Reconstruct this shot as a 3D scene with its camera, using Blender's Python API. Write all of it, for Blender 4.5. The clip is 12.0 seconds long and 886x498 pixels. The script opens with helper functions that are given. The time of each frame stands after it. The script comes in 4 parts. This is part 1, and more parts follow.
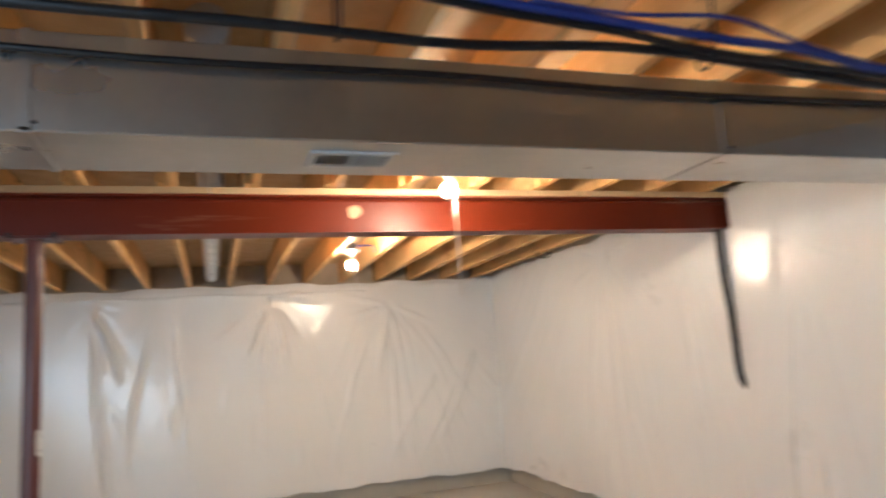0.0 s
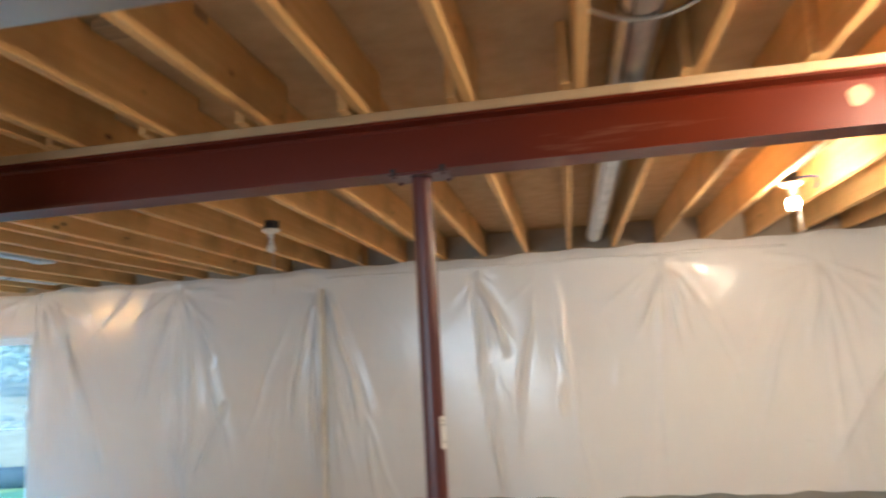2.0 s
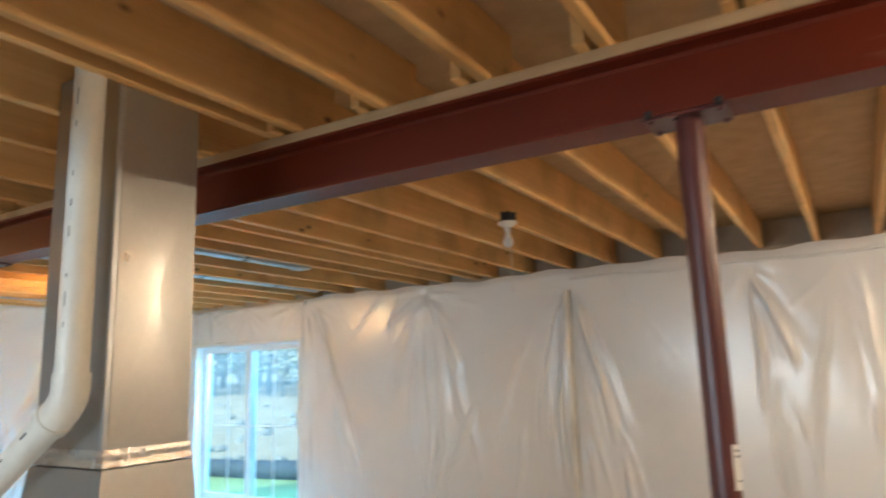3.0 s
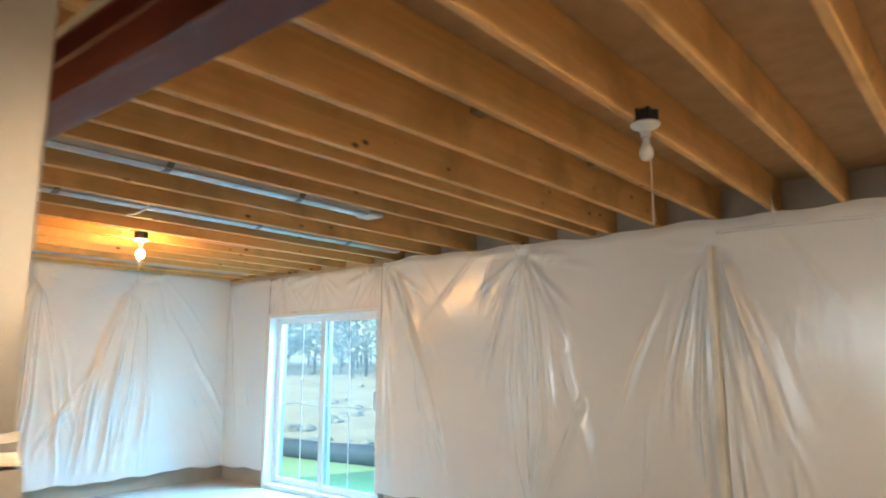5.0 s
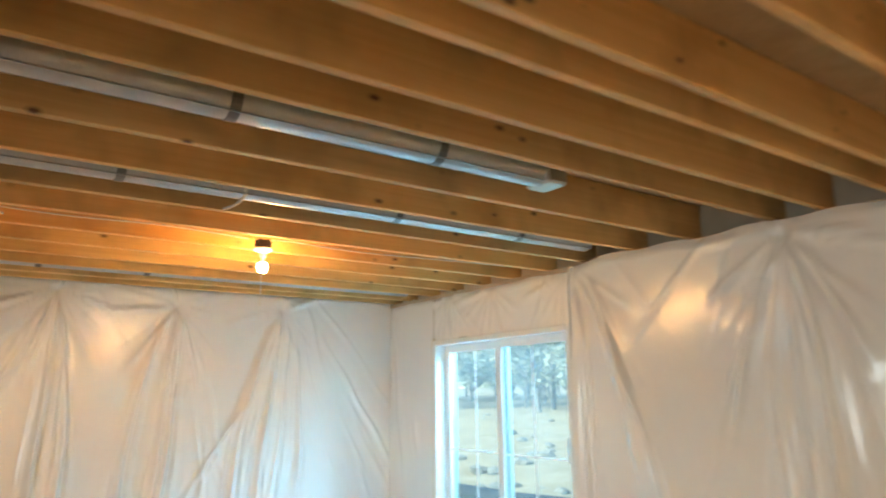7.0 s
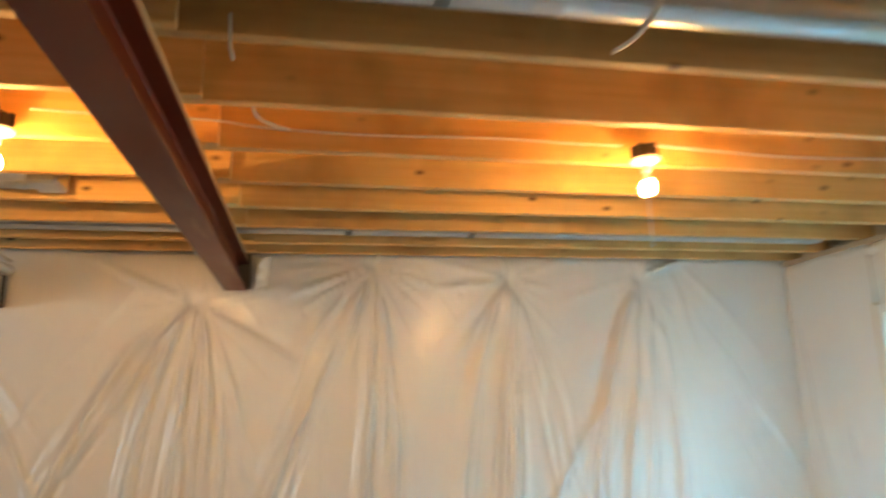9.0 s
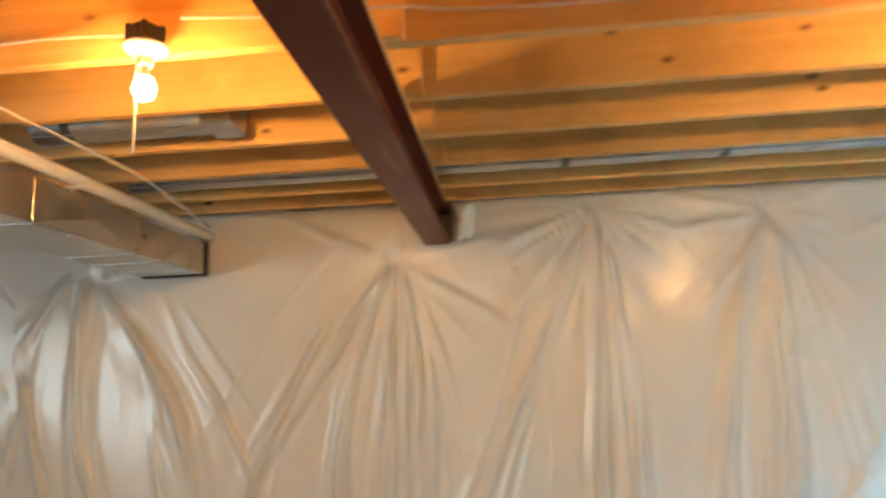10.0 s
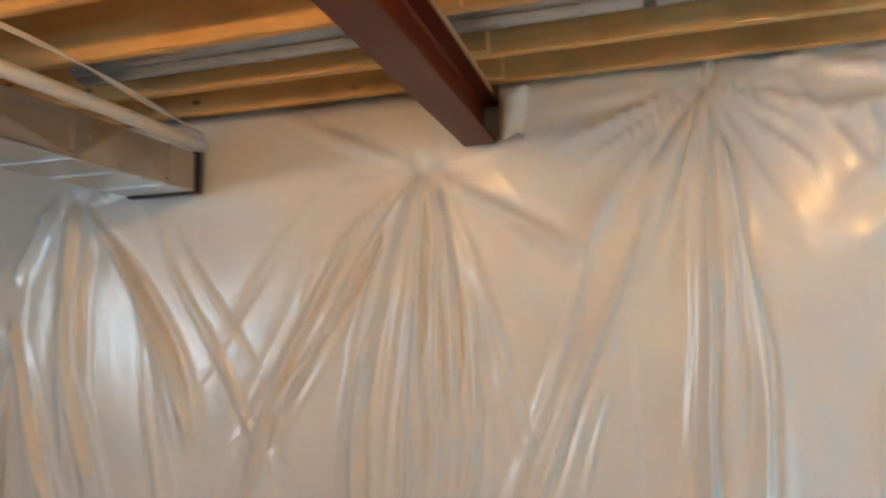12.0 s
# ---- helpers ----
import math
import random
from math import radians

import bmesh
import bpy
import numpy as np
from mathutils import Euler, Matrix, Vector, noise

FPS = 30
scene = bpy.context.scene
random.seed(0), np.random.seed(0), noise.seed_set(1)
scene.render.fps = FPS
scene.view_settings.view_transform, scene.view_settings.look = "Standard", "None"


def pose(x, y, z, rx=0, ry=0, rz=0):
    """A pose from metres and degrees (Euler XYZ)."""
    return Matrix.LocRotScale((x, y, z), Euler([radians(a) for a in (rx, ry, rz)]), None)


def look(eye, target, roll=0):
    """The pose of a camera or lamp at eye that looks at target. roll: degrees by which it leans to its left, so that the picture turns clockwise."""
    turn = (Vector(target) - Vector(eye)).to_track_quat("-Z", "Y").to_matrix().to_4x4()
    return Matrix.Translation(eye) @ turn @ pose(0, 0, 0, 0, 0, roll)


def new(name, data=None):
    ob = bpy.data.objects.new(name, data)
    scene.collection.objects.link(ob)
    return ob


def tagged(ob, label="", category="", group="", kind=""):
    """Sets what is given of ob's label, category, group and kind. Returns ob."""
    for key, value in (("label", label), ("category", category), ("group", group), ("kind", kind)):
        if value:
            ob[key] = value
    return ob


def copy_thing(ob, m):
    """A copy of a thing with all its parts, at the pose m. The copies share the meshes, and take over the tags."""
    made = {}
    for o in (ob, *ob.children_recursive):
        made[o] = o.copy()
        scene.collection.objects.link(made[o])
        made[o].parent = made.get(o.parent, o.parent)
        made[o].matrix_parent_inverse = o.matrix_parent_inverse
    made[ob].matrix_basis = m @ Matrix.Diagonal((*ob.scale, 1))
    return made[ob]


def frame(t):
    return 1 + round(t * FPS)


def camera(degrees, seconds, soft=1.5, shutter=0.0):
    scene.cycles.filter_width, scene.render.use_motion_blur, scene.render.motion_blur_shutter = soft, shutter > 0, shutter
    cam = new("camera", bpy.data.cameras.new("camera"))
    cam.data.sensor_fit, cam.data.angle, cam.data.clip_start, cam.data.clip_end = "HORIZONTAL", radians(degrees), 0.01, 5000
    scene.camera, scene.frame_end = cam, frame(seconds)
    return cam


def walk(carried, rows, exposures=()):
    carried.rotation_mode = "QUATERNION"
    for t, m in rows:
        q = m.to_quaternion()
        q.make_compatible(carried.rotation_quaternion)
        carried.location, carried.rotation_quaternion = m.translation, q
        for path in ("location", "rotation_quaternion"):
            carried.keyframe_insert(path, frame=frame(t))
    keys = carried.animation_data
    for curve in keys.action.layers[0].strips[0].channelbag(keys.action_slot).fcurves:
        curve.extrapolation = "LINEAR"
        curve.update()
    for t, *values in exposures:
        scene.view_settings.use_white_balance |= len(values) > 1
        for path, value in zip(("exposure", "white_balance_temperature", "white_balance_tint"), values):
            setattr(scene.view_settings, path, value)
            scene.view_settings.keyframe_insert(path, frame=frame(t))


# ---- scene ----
SKY, BULB, BULB_SOFT, DOOR_SKY, WINDOW_FILL = 0.07, 300.0, 160.0, 84.0, 23.0
BULB_COLOUR = (1.0, 0.79, 0.54)
BULB_SOFT_COLOUR = (1.0, 0.55, 0.20)
EXPOSURES = ((0.0, 2.35, 5850, 10), (1.5, 2.55, 5900, 10), (3.5, 2.55, 6700, 10), (5.5, 2.6, 7100, 10), (6.5, 2.6, 7500, 10), (8.5, 2.3, 8200, 10), (10.0, 2.3, 7900, 10), (11.0, 2.35, 7000, 10), (12.0, 2.3, 6700, 10))
PATH = [
    (0, pose(0.781, -3.579, 1.468, 99.086, 4.178, -18.334)),
    (0.5, pose(0.67, -3.293, 1.49, 99.607, 4.095, -9.687)),
    (1, pose(0.58, -3.008, 1.515, 98.209, 3.919, -3.657)),
    (1.5, pose(0.531, -2.728, 1.504, 98.633, 3.606, 3.521)),
    (2, pose(0.5, -2.432, 1.501, 98.641, 3.068, 10.583)),
    (2.5, pose(0.388, -2.153, 1.509, 99.602, 1.986, 20.881)),
    (3, pose(0.33, -1.91, 1.479, 100.36, 1.865, 31.184)),
    (3.5, pose(0.236, -1.691, 1.444, 100.008, 0.448, 36.346)),
    (5.5, pose(-0.609, -0.473, 1.387, 99.515, 0.256, 41.667)),
    (6, pose(-0.875, -0.135, 1.372, 100.714, 0.427, 46.57)),
    (6.5, pose(-1.152, 0.121, 1.405, 101.269, 0.558, 50.819)),
    (8.5, pose(-2.797, 0.459, 1.463, 103.426, 1.279, 71.368)),
    (9, look((-3.244, 0.485, 1.435), (-5.161, 0.863, 1.861), -1.5)),
    (9.5, look((-3.612, 0.463, 1.43), (-5.568, 0.582, 1.831), -1.9)),
    (10, look((-3.991, 0.385, 1.459), (-5.954, 0.206, 1.8), -2.2)),
    (10.5, look((-4.299, 0.412, 1.463), (-6.219, -0.049, 1.778), -2.1)),
    (11, look((-4.51, 0.454, 1.46), (-6.408, -0.12, 1.723), -1.6)),
    (11.5, look((-4.755, 0.512, 1.468), (-6.651, -0.088, 1.683), -1.4)),
    (12, look((-5.053, 0.614, 1.433), (-6.969, 0.074, 1.629), -1.4)),
]
cam = camera(66.0, 12.0, soft=2.0, shutter=0.7)
walk(cam, PATH, exposures=EXPOSURES)

# ---- light ----
world = bpy.data.worlds.new("world")
scene.world = world
world.use_nodes = True
wn = world.node_tree.nodes
sky = wn.new("ShaderNodeTexSky")
sky.sky_type, sky.sun_disc = "NISHITA", False
sky.sun_elevation, sky.sun_rotation = radians(38), radians(200)
world.node_tree.links.new(sky.outputs[0], wn["Background"].inputs[0])
wn["Background"].inputs[1].default_value = SKY
sun_data = bpy.data.lights.new("sun", "SUN")
sun_data.energy, sun_data.angle, sun_data.color = 1.1, radians(0.6), (1.0, 0.95, 0.88)
sun = new("sun", sun_data)
sun.matrix_world = look((0, 0, 20), (0 + 0.342 * 10, 0 + 0.94 * 10, 20 - 7.8))
sun.location = (0, -20, 30)

# sky light falling in through the patio door
sky_data = bpy.data.lights.new("door_sky_light", "AREA")
sky_data.shape, sky_data.size, sky_data.size_y = "RECTANGLE", 1.8, 1.3
sky_data.energy, sky_data.color = DOOR_SKY, (0.23, 0.61, 1.0)
new("door_sky_light", sky_data).matrix_world = look((-6.07, 5.1, 2.75), (-6.2, 2.4, 0.9))

# fill light in an added window behind the walk, out of view
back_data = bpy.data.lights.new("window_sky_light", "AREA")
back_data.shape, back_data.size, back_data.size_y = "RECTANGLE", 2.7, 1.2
back_data.energy, back_data.color = WINDOW_FILL, (0.52, 0.77, 1.0)
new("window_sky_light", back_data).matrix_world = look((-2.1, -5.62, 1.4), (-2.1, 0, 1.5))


# ---- materials ----
def mix_rgb(nt, fac, a, b, blend="MIX"):
    n = nt.nodes.new("ShaderNodeMix")
    n.data_type, n.blend_type = "RGBA", blend
    for sock, v in ((n.inputs[0], fac), (n.inputs[6], a), (n.inputs[7], b)):
        if isinstance(v, bpy.types.NodeSocket):
            nt.links.new(v, sock)
        else:
            sock.default_value = v if not isinstance(v, tuple) else (*v[:3], 1)
    return n.outputs[2]


def ramp(nt, src, lo, hi, flip=False):
    n = nt.nodes.new("ShaderNodeMapRange")
    nt.links.new(src, n.inputs[0])
    n.inputs[1].default_value, n.inputs[2].default_value = lo, hi
    n.inputs[3].default_value, n.inputs[4].default_value = (1, 0) if flip else (0, 1)
    return n.outputs[0]


def coords(nt, stretch=(1, 1, 1), vary=False):
    tc = nt.nodes.new("ShaderNodeTexCoord")
    mp = nt.nodes.new("ShaderNodeMapping")
    mp.inputs["Scale"].default_value = stretch
    nt.links.new(tc.outputs["Object"], mp.inputs["Vector"])
    if vary:
        info = nt.nodes.new("ShaderNodeObjectInfo")
        mul = nt.nodes.new("ShaderNodeMath")
        mul.operation = "MULTIPLY"
        mul.inputs[1].default_value = 37.0
        nt.links.new(info.outputs["Random"], mul.inputs[0])
        comb = nt.nodes.new("ShaderNodeCombineXYZ")
        for i in range(3):
            nt.links.new(mul.outputs[0], comb.inputs[i])
        nt.links.new(comb.outputs[0], mp.inputs["Location"])
    return mp.outputs[0]


def noise_of(nt, vec, scale, detail=4, rough=0.55):
    n = nt.nodes.new("ShaderNodeTexNoise")
    n.inputs["Scale"].default_value, n.inputs["Detail"].default_value, n.inputs["Roughness"].default_value = scale, detail, rough
    nt.links.new(vec, n.inputs["Vector"])
    return n.outputs["Fac"]


def bumped(nt, src, strength, dist=0.01):
    b = nt.nodes.new("ShaderNodeBump")
    b.inputs["Strength"].default_value, b.inputs["Distance"].default_value = strength, dist
    nt.links.new(src, b.inputs["Height"])
    nt.links.new(b.outputs[0], nt.nodes["Principled BSDF"].inputs["Normal"])


def base(name, rough=0.5, metal=0.0):
    m = bpy.data.materials.new(name)
    m.use_nodes = True
    p = m.node_tree.nodes["Principled BSDF"]
    p.inputs["Roughness"].default_value, p.inputs["Metallic"].default_value = rough, metal
    return m, m.node_tree, p


def surface(name, c1, c2, scale=3.0, fine=40.0, rough=0.5, metal=0.0, bump=0.1, stretch=(1, 1, 1), rough_var=0.1, vary=True):
    """Two-scale mottled surface with fine relief."""
    m, nt, p = base(name, rough, metal)
    v = coords(nt, stretch, vary)
    big, small = noise_of(nt, v, scale), noise_of(nt, v, fine, 6, 0.65)
    col = mix_rgb(nt, ramp(nt, big, 0.3, 0.7), c1, c2)
    col = mix_rgb(nt, 0.25, col, mix_rgb(nt, ramp(nt, small, 0.3, 0.7), tuple(0.75 * c for c in c1), tuple(min(1, 1.15 * c) for c in c2)))
    nt.links.new(col, p.inputs["Base Color"])
    r = nt.nodes.new("ShaderNodeMapRange")
    nt.links.new(big, r.inputs[0])
    r.inputs[1].default_value, r.inputs[2].default_value = 0.3, 0.7
    r.inputs[3].default_value, r.inputs[4].default_value = max(0.02, rough - rough_var), min(1, rough + rough_var)
    nt.links.new(r.outputs[0], p.inputs["Roughness"])
    if bump:
        bumped(nt, small, bump, 0.004)
    return m


def lumber(name, pale, deep, axis=1, knots=True):
    """Sawn spruce: grain along one axis, knots, board-to-board tone."""
    m, nt, p = base(name, 0.62)
    st = [34.0, 34.0, 34.0]
    st[axis] = 0.9
    v = coords(nt, tuple(st), True)
    grain = noise_of(nt, v, 1.0, 5, 0.6)
    v2 = coords(nt, (1, 1, 1), True)
    blot = noise_of(nt, v2, 2.2, 3)
    col = mix_rgb(nt, ramp(nt, grain, 0.32, 0.68), pale, deep)
    col = mix_rgb(nt, ramp(nt, blot, 0.5, 0.75), col, tuple(0.72 * c for c in deep))
    if knots:
        vo = nt.nodes.new("ShaderNodeTexVoronoi")
        vo.inputs["Scale"].default_value = 1.0
        s2 = [8.5, 8.5, 8.5]
        s2[axis] = 4.6
        nt.links.new(coords(nt, tuple(s2), True), vo.inputs["Vector"])
        pick = nt.nodes.new("ShaderNodeSeparateColor")
        nt.links.new(vo.outputs["Color"], pick.inputs[0])
        some = ramp(nt, pick.outputs[0], 0.52, 0.54)
        for r0, r1, tone in ((0.09, 0.17, tuple(0.66 * c for c in deep)), (0.055, 0.10, (0.16, 0.065, 0.022))):
            both = nt.nodes.new("ShaderNodeMath")
            both.operation = "MULTIPLY"
            nt.links.new(some, both.inputs[0])
            nt.links.new(ramp(nt, vo.outputs["Distance"], r0, r1, True), both.inputs[1])
            col = mix_rgb(nt, both.outputs[0], col, tone)
    info = nt.nodes.new("ShaderNodeObjectInfo")
    tone = nt.nodes.new("ShaderNodeMapRange")
    nt.links.new(info.outputs["Random"], tone.inputs[0])
    tone.inputs[3].default_value, tone.inputs[4].default_value = 0.84, 1.1
    hsv = nt.nodes.new("ShaderNodeHueSaturation")
    nt.links.new(tone.outputs[0], hsv.inputs["Value"])
    nt.links.new(col, hsv.inputs["Color"])
    nt.links.new(hsv.outputs[0], p.inputs["Base Color"])
    bumped(nt, grain, 0.25, 0.004)
    return m


def glowing(name, colour, strength):
    m, nt, p = base(name)
    p.inputs["Base Color"].default_value = (0.9, 0.88, 0.82, 1)
    p.inputs["Emission Color"].default_value = (*colour, 1)
    p.inputs["Emission Strength"].default_value = strength
    return m


def sheeting():
    """Translucent white polyethylene film: soft sheen, fine crinkle."""
    m, nt, p = base("white_poly_sheeting", 0.3)
    v = coords(nt)
    big, small = noise_of(nt, v, 1.3), noise_of(nt, coords(nt, (1, 1, 0.5)), 14.0, 4)
    col = mix_rgb(nt, ramp(nt, big, 0.3, 0.7), (0.86, 0.85, 0.835), (0.83, 0.82, 0.80))
    weave = noise_of(nt, coords(nt, (90, 90, 4)), 1.0, 2)
    col = mix_rgb(nt, ramp(nt, weave, 0.5, 0.95), col, (0.82, 0.81, 0.79))
    nt.links.new(col, p.inputs["Base Color"])
    r = nt.nodes.new("ShaderNodeMapRange")
    nt.links.new(big, r.inputs[0])
    r.inputs[1].default_value, r.inputs[2].default_value, r.inputs[3].default_value, r.inputs[4].default_value = 0.3, 0.7, 0.27, 0.36
    nt.links.new(r.outputs[0], p.inputs["Roughness"])
    p.inputs["Coat Weight"].default_value, p.inputs["Coat Roughness"].default_value, p.inputs["Coat IOR"].default_value = 1.0, 0.21, 1.58
    ripple = noise_of(nt, coords(nt, (1, 1, 0.35)), 9.0, 5, 0.6)
    bumped(nt, ripple, 0.4, 0.014)
    nt.links.new(p.inputs["Normal"].links[0].from_socket, p.inputs["Coat Normal"])
    return m


def glass_mat():
    """Insulated pane tinted blue, with a thin glare haze mixed into the glass."""
    m, nt, p = base("window_glass", 0.02)
    p.inputs["Base Color"].default_value = (0.62, 0.92, 1, 1)
    p.inputs["Transmission Weight"].default_value = 1.0
    p.inputs["IOR"].default_value = 1.12
    # pale translucent share paints the bluish glare haze into the pane
    haze = nt.nodes.new("ShaderNodeBsdfTranslucent")
    haze.inputs["Color"].default_value = (0.66, 0.86, 0.95, 1)
    both = nt.nodes.new("ShaderNodeMixShader")
    r = nt.nodes.new("ShaderNodeMapRange")
    nt.links.new(noise_of(nt, coords(nt, (1, 1, 0.6)), 2.5, 5), r.inputs[0])
    r.inputs[1].default_value, r.inputs[2].default_value, r.inputs[3].default_value, r.inputs[4].default_value = 0.3, 0.7, 0.015, 0.03
    nt.links.new(r.outputs[0], both.inputs[0])
    nt.links.new(p.outputs[0], both.inputs[1])
    nt.links.new(haze.outputs[0], both.inputs[2])
    nt.links.new(both.outputs[0], nt.nodes["Material Output"].inputs["Surface"])
    return m


POLY = sheeting()
JOIST = lumber("joist_spruce", (0.88, 0.54, 0.22), (0.77, 0.43, 0.155))
NAILER = lumber("nailer_spruce", (0.62, 0.46, 0.27), (0.52, 0.36, 0.2), 0, False)
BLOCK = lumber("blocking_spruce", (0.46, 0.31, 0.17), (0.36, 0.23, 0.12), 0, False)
STUD = lumber("stud_spruce", (0.74, 0.62, 0.46), (0.66, 0.53, 0.37), 2, False)
BATTEN = lumber("pale_batten_spruce", (0.85, 0.81, 0.73), (0.80, 0.75, 0.66), 2, False)
SUBFLOOR = surface("subfloor_strand_board", (0.60, 0.41, 0.22), (0.48, 0.32, 0.17), 9, 55, 0.75, bump=0.3, vary=False)
RIM = surface("rim_board_weathered", (0.56, 0.46, 0.34), (0.41, 0.33, 0.24), 4, 30, 0.85, bump=0.3)
CONCRETE = surface("poured_concrete", (0.52, 0.47, 0.385), (0.41, 0.37, 0.30), 2.2, 60, 0.85, bump=0.25, vary=False)
SLAB = surface("floor_slab", (0.62, 0.59, 0.54), (0.54, 0.51, 0.46), 1.1, 45, 0.7, bump=0.15, vary=False)
PRIMER = surface("red_oxide_primer", (0.155, 0.021, 0.006), (0.110, 0.014, 0.004), 2.0, 60, 0.42, bump=0.05, stretch=(0.4, 1, 1), vary=False)
nt = PRIMER.node_tree
paint = nt.nodes["Principled BSDF"].inputs["Base Color"].links[0].from_socket
scuff = noise_of(nt, coords(nt, (0.7, 9, 9)), 1.0, 6, 0.65)
worn = mix_rgb(nt, ramp(nt, scuff, 0.60, 0.74), paint, (0.26, 0.12, 0.07))
nt.links.new(worn, nt.nodes["Principled BSDF"].inputs["Base Color"])
coated = PRIMER.node_tree.nodes["Principled BSDF"].inputs
coated["Specular IOR Level"].default_value = 0.3
POST_RED = surface("dark_red_post_paint", (0.115, 0.030, 0.026), (0.08, 0.022, 0.02), 4.0, 60, 0.36, bump=0.05)
PAINT_SPOT = surface("pale_paint_mark", (0.62, 0.36, 0.20), (0.5, 0.26, 0.14), 20, 60, 0.5)
STEEL_DARK = surface("dark_steel", (0.05, 0.045, 0.045), (0.03, 0.028, 0.03), 8, 60, 0.5, 0.6)
GALV = surface("galvanised_sheet", (0.54, 0.53, 0.51), (0.46, 0.455, 0.445), 3.0, 40, 0.32, 0.95, bump=0.0, rough_var=0.05)
GALV_DULL = surface("galvanised_pipe", (0.60, 0.61, 0.62), (0.46, 0.48, 0.50), 6.0, 30, 0.38, 0.9, bump=0.08)
nt = GALV.node_tree
bumped(nt, noise_of(nt, coords(nt, (1, 1, 1.6)), 2.2, 0), 0.12, 0.03)
BAND_GREY = surface("dull_grey_band", (0.20, 0.20, 0.20), (0.14, 0.14, 0.145), 8, 40, 0.5, 0.7, bump=0.05)
FOIL = surface("foil_tape", (0.78, 0.77, 0.75), (0.66, 0.65, 0.62), 20, 60, 0.22, 0.95, bump=0.6)
PVC = surface("white_pvc", (0.78, 0.74, 0.66), (0.72, 0.68, 0.60), 3, 30, 0.38, bump=0.02)
VINYL = surface("white_vinyl", (0.82, 0.82, 0.80), (0.78, 0.78, 0.77), 3, 30, 0.4, bump=0.02)
PORCELAIN = surface("white_lampholder", (0.80, 0.78, 0.74), (0.74, 0.72, 0.68), 8, 30, 0.3, bump=0.0)
BLACK = surface("black_plastic", (0.022, 0.021, 0.021), (0.014, 0.013, 0.013), 8, 50, 0.45, bump=0.1)
CABLE_BLACK = surface("black_cable_jacket", (0.012, 0.012, 0.014), (0.008, 0.008, 0.01), 10, 50, 0.4, bump=0.05)
CABLE_BLUE = surface("blue_cable_jacket", (0.02, 0.05, 0.28), (0.015, 0.035, 0.2), 10, 50, 0.4, bump=0.05)
CABLE_WHITE = surface("white_cable_jacket", (0.78, 0.74, 0.66), (0.7, 0.66, 0.58), 10, 50, 0.45, bump=0.05)
PAPER = surface("white_label_paper", (0.82, 0.80, 0.75), (0.76, 0.74, 0.70), 10, 50, 0.6, bump=0.0)
INK = surface("printed_ink", (0.03, 0.03, 0.035), (0.02, 0.02, 0.025), 10, 50, 0.6, bump=0.0)
REG_WHITE = surface("register_enamel", (0.52, 0.52, 0.50), (0.47, 0.47, 0.46), 6, 40, 0.35, bump=0.0)
CLEAR_BULB = surface("frosted_bulb_glass", (0.80, 0.77, 0.72), (0.74, 0.71, 0.66), 6, 30, 0.15, bump=0.0)
LIT_BULB = glowing("lit_bulb_glass", BULB_COLOUR, BULB)
LIT_BULB_SOFT = glowing("lit_bulb_glass_soft", BULB_SOFT_COLOUR, BULB_SOFT)
GLASS = glass_mat()
LAWN = surface("lawn", (0.22, 0.30, 0.11), (0.29, 0.36, 0.15), 1.5, 40, 0.9, bump=0.5, vary=False)
BANK = surface("straw_and_stone_bank", (0.46, 0.37, 0.27), (0.33, 0.26, 0.18), 1.2, 9, 0.95, bump=0.6, vary=False)
BARK = surface("tree_bark", (0.34, 0.31, 0.28), (0.2, 0.18, 0.16), 6, 30, 0.9, bump=0.5)
LEAF = surface("tree_foliage", (0.33, 0.31, 0.21), (0.40, 0.37, 0.27), 2, 20, 0.7, bump=0.0)
STONE = surface("field_stone", (0.34, 0.31, 0.27), (0.22, 0.21, 0.19), 4, 25, 0.9, bump=0.4)
SOCK = surface("dark_silt_fence", (0.05, 0.055, 0.07), (0.035, 0.04, 0.05), 4, 25, 0.8, bump=0.2)


# ---- mesh helpers ----
def finish(name, bm, material, parent=None, label="", smooth=False):
    me = bpy.data.meshes.new(name)
    bmesh.ops.recalc_face_normals(bm, faces=bm.faces)
    bm.to_mesh(me)
    bm.free()
    me.materials.append(material)
    if smooth:
        for poly in me.polygons:
            poly.use_smooth = True
    ob = new(name, me)
    if parent is not None:
        ob.parent = parent
    if label:
        ob["label"] = label
    return ob


def part(name, bm, material, parent, label="", smooth=False):
    return finish(name, bm, material, parent, label, smooth)


def thing(name, label, category, group="", at=(0, 0, 0), kind=""):
    e = new(name)
    e.location = at
    return tagged(e, label, category, group, kind)


def add_box(bm, lo, hi, bevel=0.0):
    r = bmesh.ops.create_cube(bm, size=1.0)
    c = [(a + b) / 2 for a, b in zip(lo, hi)]
    d = [abs(b - a) for a, b in zip(lo, hi)]
    for v in r["verts"]:
        v.co = Vector((c[0] + v.co.x * d[0], c[1] + v.co.y * d[1], c[2] + v.co.z * d[2]))
    if bevel:
        es = list({e for v in r["verts"] for e in v.link_edges})
        bmesh.ops.bevel(bm, geom=es, offset=bevel, segments=1, affect="EDGES")
    return bm


def box(lo, hi, bevel=0.0):
    return add_box(bmesh.new(), lo, hi, bevel)


